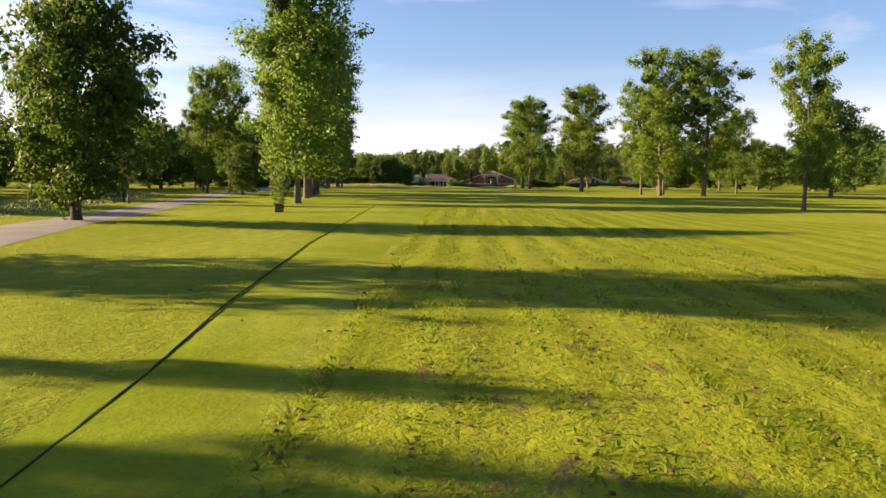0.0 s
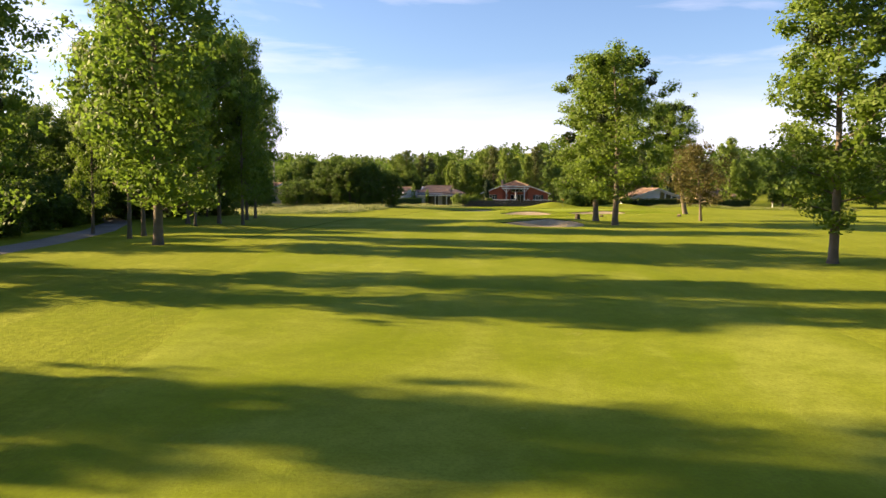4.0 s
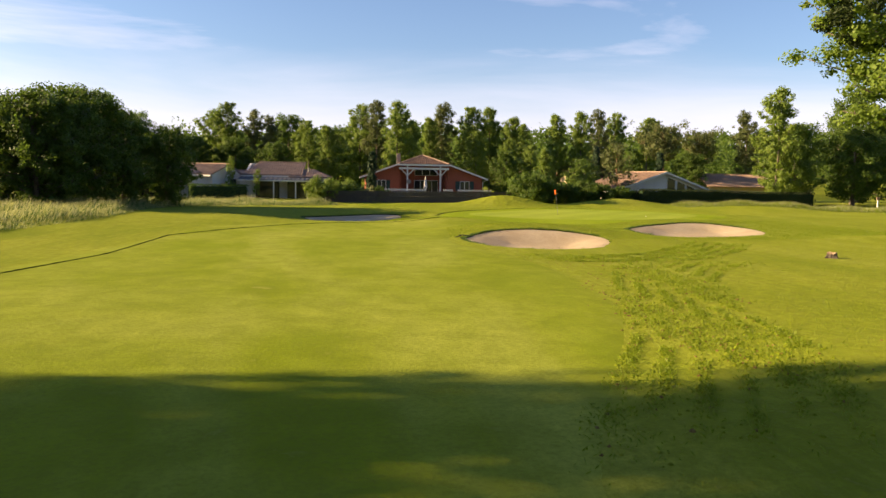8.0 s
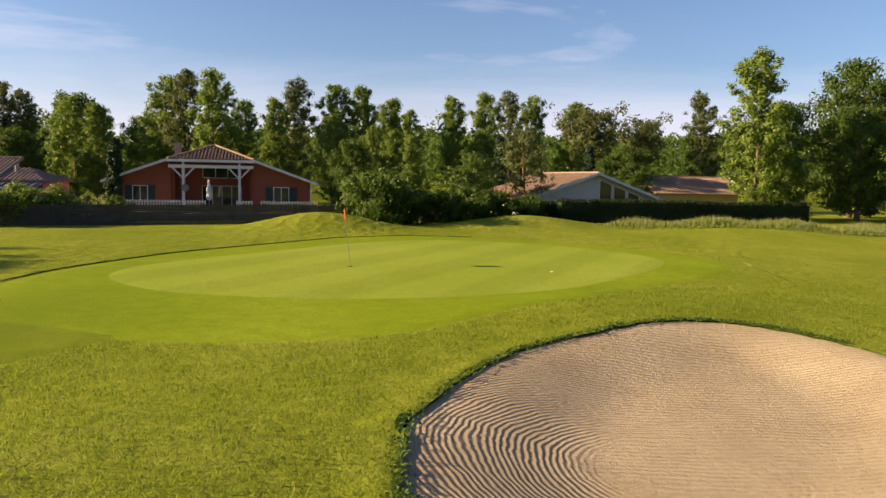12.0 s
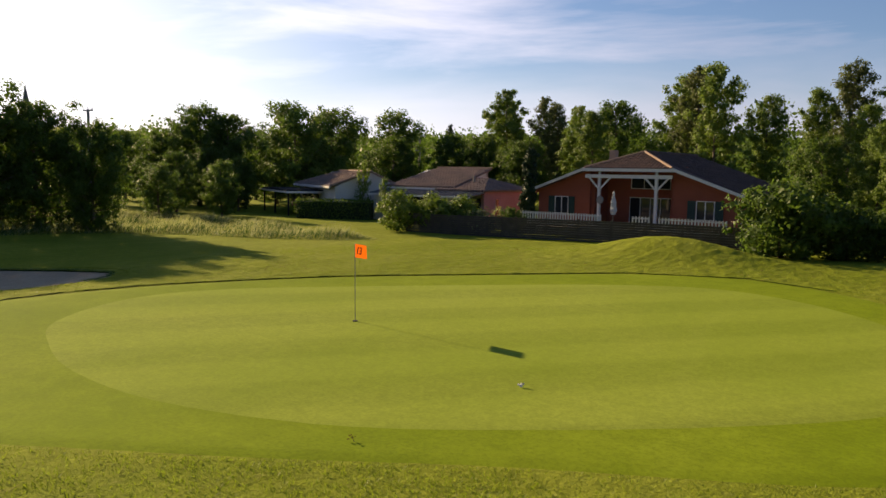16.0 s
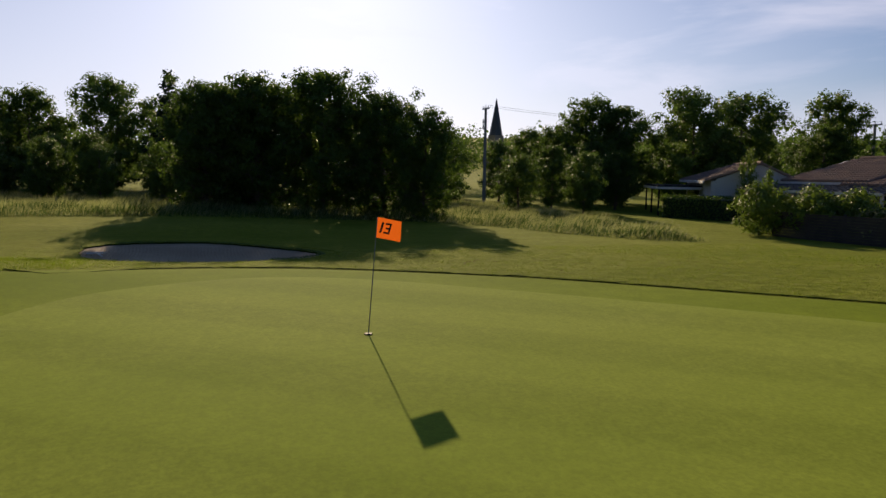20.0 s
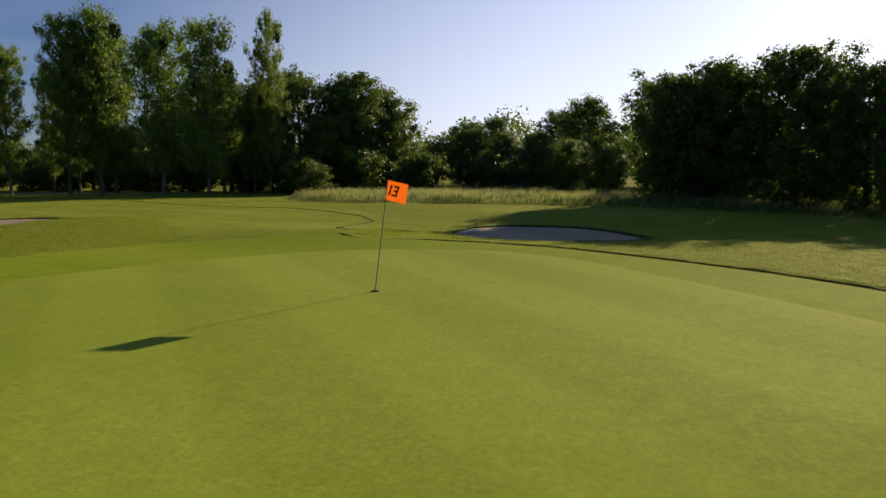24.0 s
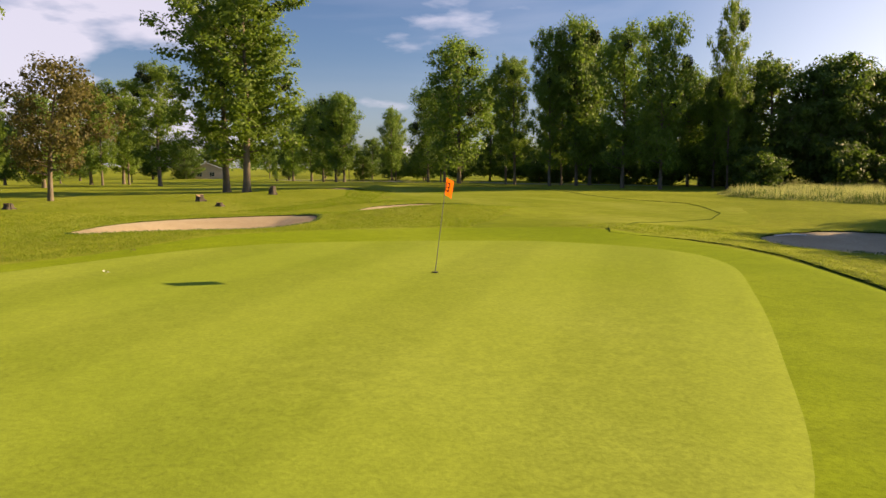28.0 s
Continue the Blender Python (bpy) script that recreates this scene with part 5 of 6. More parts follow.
# ---- houses ----
def tiles(shape, a, b, c, d, pitch=0.26, r=0.075):
    """Rows of half-round tiles on a slope: eave a-b, ridge d-c (d above a's side)."""
    a, b, c, d = (Vector(p) for p in (a, b, c, d))
    e = (b - a).normalized()
    length = (b - a).length
    sd, sc = (d - a).dot(e), (c - a).dot(e)
    up = (d - a) - e * sd
    n = up.cross(e).normalized()
    if n.z < 0:
        n = -n
    count = max(2, int(length / pitch))
    for i in range(count):
        s = (i + 0.5) * length / count
        if s < sd and sd > 0.01:
            k = s / sd
        elif s > sc and length - sc > 0.01:
            k = (length - s) / (length - sc)
        else:
            k = 1.0
        lo, hi = a + e * s, a + e * s + up * min(1.0, k)
        if (hi - lo).length < 0.1:
            continue
        rows = max(1, int((hi - lo).length / 0.42))
        for q in range(rows):
            p0, p1 = lo.lerp(hi, q / rows), lo.lerp(hi, (q + 1.06) / rows)
            ring = []
            for p, rr, lift in ((p0, r * 1.1, 0.035), (p1, r * 0.92, 0.012)):
                ring += [p + e * (rr * math.cos(t)) + n * (rr * math.sin(t) * 0.9 + lift) for t in (0.0, 1.05, 2.09, 3.14)]
            shape.add(ring, [(0, 1, 5, 4), (1, 2, 6, 5), (2, 3, 7, 6), (0, 3, 2, 1)])
    t = n * 0.02
    shape.add([a + t, b + t, c + t, d + t, a - n * 0.1, b - n * 0.1, c - n * 0.1, d - n * 0.1], [(0, 1, 2, 3), (7, 6, 5, 4), (0, 4, 5, 1), (1, 5, 6, 2), (2, 6, 7, 3), (3, 7, 4, 0)])


def window(parent, x0, x1, z0, z1, y, panes=2, shutters=True, name="window"):
    w = part(name, Shape().box(x0, y - 0.02, z0, x1, y + 0.1, z1), GLASS, parent, "dark reflecting window glass")
    f = Shape()
    t = 0.055
    f.box(x0 - t, y - 0.06, z0 - t, x1 + t, y - 0.005, z0).box(x0 - t, y - 0.06, z1, x1 + t, y - 0.005, z1 + t)
    f.box(x0 - t, y - 0.06, z0, x0, y - 0.005, z1).box(x1, y - 0.06, z0, x1 + t, y - 0.005, z1)
    for k in range(1, panes):
        xm = x0 + (x1 - x0) * k / panes
        f.box(xm - 0.03, y - 0.055, z0, xm + 0.03, y - 0.003, z1)
    part("window_frame", f, PAINT_WHITE, w, "white window frame")
    if shutters:
        sw = (x1 - x0) * 0.48
        for xa in (x0 - t - sw - 0.03, x1 + t + 0.03):
            s = Shape().box(xa, y - 0.07, z0 - 0.05, xa + sw, y - 0.03, z1 + 0.05)
            sh = part("shutter", s, PAINT_GREEN, parent, "dark green wooden shutter")
            for q in range(6):
                zq = z0 + (z1 - z0) * (q + 0.5) / 6
                part("slat", Shape().box(xa + 0.05, y - 0.085, zq - 0.05, xa + sw - 0.05, y - 0.068, zq + 0.05), PAINT_GREEN, sh)
    return w


def red_house():
    h = holder("house", pose(12.3, 148.2, -0.15, 0, 0, -2.5))
    # walls: two wings and a recessed middle
    L, R, E0, EP = -7.5, 7.75, 2.95, 4.35
    part("wall", Shape().prism([(L, 0), (-3.15, 0), (-3.15, 4.62), (L, 3.05)], 0, 0.3), RENDER_RED, h, "brick-red rendered wall")
    part("wall", Shape().prism([(3.15, 0), (R, 0), (R, 3.05), (3.15, 4.62)], 0, 0.3), RENDER_RED, h, "brick-red rendered wall")
    part("wall", Shape().box(-3.15, 2.4, 0, 3.15, 2.7, 4.9), RENDER_RED, h, "recessed brick-red rendered wall")
    part("wall", Shape().box(-3.15, 0.3, 0, -2.9, 2.4, 4.62), RENDER_RED, h)
    part("wall", Shape().box(2.9, 0.3, 0, 3.15, 2.4, 4.62), RENDER_RED, h)
    part("wall", Shape().box(L, 0.3, 0, L + 0.3, 12.0, 2.95), RENDER_RED, h)
    part("wall", Shape().box(R - 0.3, 0.3, 0, R, 12.0, 2.95), RENDER_RED, h)
    part("wall", Shape().prism([(L, 0), (R, 0), (R, 3.0), (0.1, 5.6), (L, 3.0)], 12.0, 12.3), RENDER_RED, h)
    roof = Shape()
    e, px, pz, ez, bz = 0.75, 0.0, 5.88, 2.9, 4.7
    for sgn in (-1, 1):
        edge, brk = sgn * (8.35 if sgn > 0 else 8.2), sgn * 3.3
        tiles(roof, (edge, -0.7, ez), (edge, 13.0, ez), (px, 13.0, pz), (px, 2.2, pz))
        roof.add([(edge, -0.7, ez + 0.02), (brk, -0.7, bz), (px, 2.2, pz), (edge, -0.7, ez - 0.08), (brk, -0.7, bz - 0.1), (px, 2.2, pz - 0.1)], [(0, 1, 2), (5, 4, 3), (0, 3, 4, 1)])
        part("bargeboard", Shape().beam((edge, -0.74, ez - 0.02), (brk, -0.74, bz - 0.02), 0.06, 0.2), PAINT_WHITE, h, "white bargeboard")
        part("gutter", Shape().tube([(edge + sgn * 0.05, -0.6, ez - 0.06), (edge + sgn * 0.05, 13, ez - 0.06)], [0.07, 0.07], 6), PAINT_WHITE, h, "white gutter")
    part("roof", roof, TILE_RED, h, "weathered red-brown clay tile roof", False)
    hip = Shape()
    tiles(hip, (-3.3, -0.72, bz), (3.3, -0.72, bz), (px, 2.3, pz + 0.03), (px, 2.3, pz + 0.03), 0.26, 0.085)
    part("roof_hip", hip, TILE_RED, h, "half hip of clay tiles over the porch")
    for sgn in (-1, 1):
        part("hip_ridge", Shape().tube([(sgn * 3.3, -0.72, bz + 0.06), (px, 2.3, pz + 0.1)], [0.1, 0.1], 8), TILE_TAN, h, "pale ridge tiles")
    part("ridge", Shape().tube([(px, 2.3, pz + 0.08), (px, 13.0, pz + 0.08)], [0.11, 0.11], 8), TILE_RED, h)
    part("porch_fascia", Shape().box(-3.4, -0.78, bz - 0.2, 3.4, -0.7, bz + 0.02), PAINT_WHITE, h, "white fascia board")
    part("porch_beam", Shape().box(-3.25, -0.6, 4.03, 3.25, -0.38, 4.28), PAINT_WHITE, h, "white timber beam")
    part("porch_ceiling", Shape().box(-3.15, -0.5, 4.5, 3.15, 2.4, 4.56), FENCE_WOOD, h)
    for x in (-2.15, 2.15):
        part("post", Shape().box(x - 0.1, -0.59, 0.0, x + 0.1, -0.39, 4.03), PAINT_WHITE, h, "white timber post")
        for sgn in (-1, 1):
            part("brace", Shape().beam((x + sgn * 0.06, -0.49, 3.25), (x + sgn * 0.85, -0.49, 4.08), 0.11, 0.11), PAINT_WHITE, h, "white diagonal brace")
        part("short_post", Shape().box(x - 0.08, -0.56, 4.28, x + 0.08, -0.42, 4.58), PAINT_WHITE, h)
    window(h, -0.95, 2.0, 3.3, 4.1, 2.4, 3, False)
    d = window(h, -1.0, 2.1, 0.62, 2.58, 2.4, 4, False, "patio_door")
    part("open_leaf", Shape().box(-1.0, 2.34, 0.62, -0.3, 2.375, 2.58), DARK, d, "dark open doorway")
    window(h, -6.0, -4.95, 1.35, 2.55, 0.0)
    window(h, 4.85, 6.0, 1.35, 2.55, 0.0)
    part("dish", Shape().tube([(-2.0, -0.62, 2.45), (-2.0, -0.72, 2.45)], [0.3, 0.26], 16), CONCRETE, h, "round grey wall plaque on the post")
    part("downpipe", Shape().tube([(R + 0.05, -0.08, 0), (R + 0.05, -0.08, 2.5), (R + 0.55, -0.5, 2.82)], [0.045] * 3, 8), PAINT_WHITE, h, "white downpipe")
    part("chimney", Shape().box(-3.35, 3.4, 3.8, -2.85, 3.9, 6.15), STONE, h, "pale stone chimney")
    part("terrace", Shape().box(-7.9, -4.4, -0.4, 8.3, 2.4, 0.6), CONCRETE, h, "pale terrace slab")
    part("inner_floor", Shape().box(L + 0.3, 2.7, -0.2, R - 0.3, 12.0, 0.02), CONCRETE, h)
    return tagged(h, "brick-red rendered bungalow with clay tile roof and white porch", "house")


red_house()


def railing(x0, x1, y, z, turn=-2.5):
    top = holder("railing", pose(12.3, 148.2, -0.15, 0, 0, turn))
    part("rail", Shape().box(x0, y - 0.03, z + 0.82, x1, y + 0.03, z + 0.9), PAINT_WHITE, top)
    part("rail", Shape().box(x0, y - 0.025, z + 0.12, x1, y + 0.025, z + 0.18), PAINT_WHITE, top)
    n = int((x1 - x0) / 0.2)
    me = Shape().box(-0.045, -0.02, z + 0.06, 0.045, 0.02, z + 0.98).mesh("baluster", PAINT_WHITE)
    for k in range(n + 1):
        b = part("baluster", me, None, top)
        b.location = (x0 + (x1 - x0) * k / n, y - 0.05, 0)
    return tagged(top, "white painted picket railing on the terrace", "railing", "terrace railings")


for a, b in ((-6.2, -0.1), (0.0, 0.0), (2.2, 3.3), (4.0, 8.2)):
    if b > a:
        railing(a, b, -4.2, 0.62)
um = holder("parasol", pose(12.2, 145.6, 0.45))
part("pole", Shape().tube([(0, 0, 0), (0, 0, 2.5)], [0.03, 0.025], 8), STEEL, um)
fold = Shape()
fold.tube([(0, 0, 0.95), (0.02, 0, 1.2), (0, 0, 1.8), (0, 0, 2.4), (0, 0, 2.55)], [0.16, 0.24, 0.2, 0.09, 0.02], 9)
part("canopy", fold, FABRIC, um, "folded white canopy")
tagged(um, "folded white parasol on the terrace", "parasol")


def fence(a, b, height, name="fence", label="dark weathered plank fence in front of the garden"):
    top = holder(name)
    a, b = Vector(a), Vector(b)
    n = int((b - a).length / 2.0)
    for k in range(n + 1):
        p = a.lerp(b, k / n)
        z = land_at(p.x, p.y)
        part("post", Shape().box(p.x - 0.06, p.y - 0.06, z - 0.2, p.x + 0.06, p.y + 0.06, z + height + 0.06), FENCE_WOOD, top)
        if k < n:
            q = a.lerp(b, (k + 1) / n)
            zq = land_at(q.x, q.y)
            for r in range(9):
                u = height * (r + 0.5) / 9
                off = 0.012 * ((r + k) % 3)
                part("plank", Shape().beam((p.x, p.y - 0.07 - off, z + u), (q.x, q.y - 0.07 - off, zq + u), 0.025, height / 9 * 0.93), FENCE_WOOD, top)
    return tagged(top, label, "fence")


fence((-1.0, 139.5), (22.8, 141.6), 1.36)


def plain_house(name, m, wide, deep, eave, top, wall, tile, label, gable_glass=False, over=0.6, pitch=0.3, openings=()):
    """A house with its gable end at the front: x across, y back."""
    h = holder(name, m)
    w = wide / 2
    part("wall", Shape().prism([(-w, -0.5), (w, -0.5), (w, eave), (0, top - 0.15), (-w, eave)], 0, 0.3), wall, h)
    part("wall", Shape().prism([(-w, -0.5), (w, -0.5), (w, eave), (0, top - 0.15), (-w, eave)], deep - 0.3, deep), wall, h)
    part("wall", Shape().box(-w, 0.3, -0.5, -w + 0.3, deep - 0.3, eave), wall, h)
    part("wall", Shape().box(w - 0.3, 0.3, -0.5, w, deep - 0.3, eave), wall, h)
    drop = over * (top - eave) / w
    for sgn in (-1, 1):
        s = Shape()
        tiles(s, (sgn * (w + over), -over, eave - drop), (sgn * (w + over), deep + over, eave - drop), (0, deep + over, top), (0, -over, top), pitch)
        part("roof", s, tile, h)
        part("bargeboard", Shape().beam((sgn * (w + over), -over - 0.03, eave - drop - 0.04), (0, -over - 0.03, top - 0.04), 0.06, 0.26), PAINT_WHITE, h, "white bargeboard")
    part("ridge", Shape().tube([(0, -over, top + 0.05), (0, deep + over, top + 0.05)], [0.11, 0.11], 6), tile, h)
    for x0, x1, z0, z1, panes in openings:
        window(h, x0, x1, z0, z1, 0.0, panes, False)
    if gable_glass:
        for x0, x1 in ((0.4, 1.7), (1.9, 3.2), (3.4, 4.7)):
            z0 = eave + 0.15
            t0, t1 = eave + (top - eave) * (1 - x0 / w) - 0.45, eave + (top - eave) * (1 - x1 / w) - 0.45
            g = part("window", Shape().prism([(x0, z0 - 0.9), (x1, z0 - 0.9), (x1, t1), (x0, t0)], -0.06, 0.02), GLASS, h, "gable window glass")
            f = Shape()
            for p, q in (((x0, z0 - 0.9), (x1, z0 - 0.9)), ((x1, z0 - 0.9), (x1, t1)), ((x1, t1), (x0, t0)), ((x0, t0), (x0, z0 - 0.9))):
                f.beam((p[0], -0.08, p[1]), (q[0], -0.08, q[1]), 0.08, 0.12)
            part("window_frame", f, PAINT_WHITE, g)
    return tagged(h, label, "house")


plain_house("house", pose(46.3, 149.4, -0.1, 0, 0, 4), 12.6, 13.0, 2.1, 4.3, RENDER_WHITE, TILE_TAN, "low white gabled bungalow with tan tile roof", True)
plain_house("house", pose(54.0, 190.0, -0.1, 0, 0, 90), 8, 9.0, 3.4, 5.4, RENDER_CREAM, TILE_RED, "low house with dark red tile roof behind shrubs")
plain_house("house", pose(70.5, 165.0, -0.1, 0, 0, 84), 8, 10.0, 2.6, 4.3, RENDER_CREAM, TILE_TAN, "cream bungalow with orange tile roof among trees", openings=((-2, -1, 0.8, 2, 2), (1, 2, 0.8, 2, 2)))
plain_house("house", pose(-37.0, 121.0, 0, 0, 0, 40), 8.5, 9.0, 2.7, 4.7, RENDER_CREAM, TILE_RED, "cream gabled house with red tile roof beyond the meadow", openings=((-2.5, -1.5, 0.8, 2, 2), (1.2, 2.2, 0.8, 2, 2)))
plain_house("house", pose(-62.0, 80.0, 0, 0, 0, 65), 8, 10.0, 3.8, 5.6, CONCRETE, TILE_GREY, "grey house half hidden in the woods", openings=((-2.5, -1.5, 2.2, 3.3, 2), (1.2, 2.2, 2.2, 3.3, 2)))
plain_house("house", pose(3.0, -138.0, -1.2, 0, 0, 175), 12, 14.0, 3.2, 5.5, RENDER_CREAM, TILE_TAN, "low cream clubhouse among trees", openings=((-3, -1.5, 0.8, 2.2, 2), (1, 2.5, 0.8, 2.2, 2)))


def slope_house(name, m, wide, deep, low, high, wall, label, tile=TILE_GREY, canopy=None):
    """A bungalow under one roof slope that falls to the front, with a flat veranda canopy where it has one."""
    h = holder(name, m)
    part("wall", Shape().box(0, 0.3, -0.4, wide, 0.6, low - 0.1), wall, h)
    for x in (0.0, wide - 0.3):
        part("wall", Shape().prism([(0.6, -0.4), (deep, -0.4), (deep, high - 0.12), (0.6, low - 0.02)], x, x + 0.3), wall, h).matrix_local = pose(0, 0, 0, 0, 0, 90) @ Matrix.Diagonal((1, -1, 1, 1))
    part("wall", Shape().box(0.3, deep - 0.3, -0.4, wide - 0.3, deep, high - 0.12), wall, h)
    s = Shape()
    tiles(s, (-0.25, -0.2, low), (wide + 0.2, -0.2, low), (wide + 0.2, deep + 0.1, high), (-0.25, deep + 0.1, high), 0.34)
    part("roof", s, tile, h, "grey-brown tiled roof slope")
    part("ridge", Shape().tube([(-0.25, deep + 0.1, high + 0.06), (wide + 0.2, deep + 0.1, high + 0.06)], [0.1, 0.1], 6), TILE_TAN, h, "pale ridge tiles")
    part("fascia", Shape().box(-0.25, -0.3, low - 0.24, wide + 0.2, -0.22, low - 0.03), PAINT_WHITE, h, "white fascia")
    part("patio_door", Shape().box(wide * 0.45, 0.2, 0.0, wide - 0.5, 0.295, 2.05), GLASS, h)
    if canopy:
        x0, x1, out_by, z = canopy
        part("canopy", Shape().box(x0, -out_by, z - 0.2, x1, 0.3, z), DARK, h, "flat dark veranda canopy")
        part("canopy_edge", Shape().box(x0 - 0.02, -out_by - 0.08, z - 0.34, x1 + 0.02, -out_by, z - 0.16), PAINT_WHITE, h, "white canopy edge")
        for x in (x0 + 0.15, (x0 + x1) / 2, x1 - 0.3):
            part("post", Shape().box(x, -out_by + 0.05, -0.4, x + 0.13, -out_by + 0.18, z - 0.2), DARK, h, "dark post")
    return tagged(h, label, "house")


slope_house("shed", pose(-12.6, 152.0, -0.1, 0, 0, -4), 2.7, 3.4, 2.85, 3.4, CONCRETE, "low grey garage between two bungalows")


def white_house():
    """A white bungalow: tiled slopes to front and back, a bare gable end, a flat veranda at the other end."""
    h = holder("house", pose(-24.2, 150.6, -0.1, 0, 0, -28))
    wide, deep, mid, low, high = 11.5, 6.4, 3.6, 2.9, 4.15
    part("wall", Shape().box(0, 0.2, -0.4, wide, 0.5, low - 0.1), RENDER_WHITE, h)
    part("wall", Shape().box(0, deep - 0.3, -0.4, wide, deep, low - 0.1), RENDER_WHITE, h)
    for x in (0.0, wide - 0.3):
        g = part("gable", Shape().prism([(0.5, -0.4), (deep - 0.3, -0.4), (deep - 0.3, low - 0.05), (mid, high - 0.1), (0.5, low)], x, x + 0.3), RENDER_WHITE, h, "white rendered gable end")
        g.matrix_local = pose(0, 0, 0, 0, 0, 90) @ Matrix.Diagonal((1, -1, 1, 1))
    part("end_window", Shape().box(wide - 0.02, 3.9, 1.1, wide + 0.05, 5.1, 2.3), GLASS, h, "dark window in the gable end")
    s = Shape()
    tiles(s, (-0.4, -0.3, low - 0.06), (wide + 0.15, -0.3, low - 0.06), (wide + 0.15, mid, high), (2.4, mid, high), 0.34)
    tiles(s, (wide + 0.15, deep + 0.3, low - 0.16), (-0.4, deep + 0.3, low - 0.16), (2.4, mid, high), (wide + 0.15, mid, high), 0.34)
    tiles(s, (-0.4, deep + 0.3, low - 0.16), (-0.4, -0.3, low - 0.06), (2.4, mid, high), (2.4, mid, high), 0.34)
    part("roof", s, TILE_GREY, h, "grey-brown tiled roof slopes")
    part("ridge", Shape().tube([(2.4, mid, high + 0.06), (wide + 0.15, mid, high + 0.06)], [0.1, 0.1], 6), TILE_TAN, h, "pale ridge tiles")
    part("fascia", Shape().box(-0.4, -0.42, low - 0.28, wide + 0.15, -0.32, low - 0.08), PAINT_WHITE, h, "white fascia")
    part("patio_door", Shape().box(1.0, 0.1, 0.0, 6.6, 0.195, 2.05), GLASS, h, "dark patio glass")
    part("canopy", Shape().box(-2.2, -3.2, 2.2, 8.0, 0.2, 2.4), DARK, h, "flat dark veranda canopy")
    part("canopy_edge", Shape().box(-2.22, -3.28, 2.08, 8.02, -3.2, 2.26), PAINT_WHITE, h, "white canopy edge")
    part("canopy_edge", Shape().box(8.0, -3.2, 2.08, 8.08, 0.2, 2.26), PAINT_WHITE, h, "white canopy edge")
    for x in (-2.0, 2.6, 7.7):
        part("post", Shape().box(x, -3.1, -0.4, x + 0.13, -2.97, 2.2), DARK, h, "dark post")
    return tagged(h, "white bungalow with grey-brown tile roof and dark veranda", "house")


white_house()


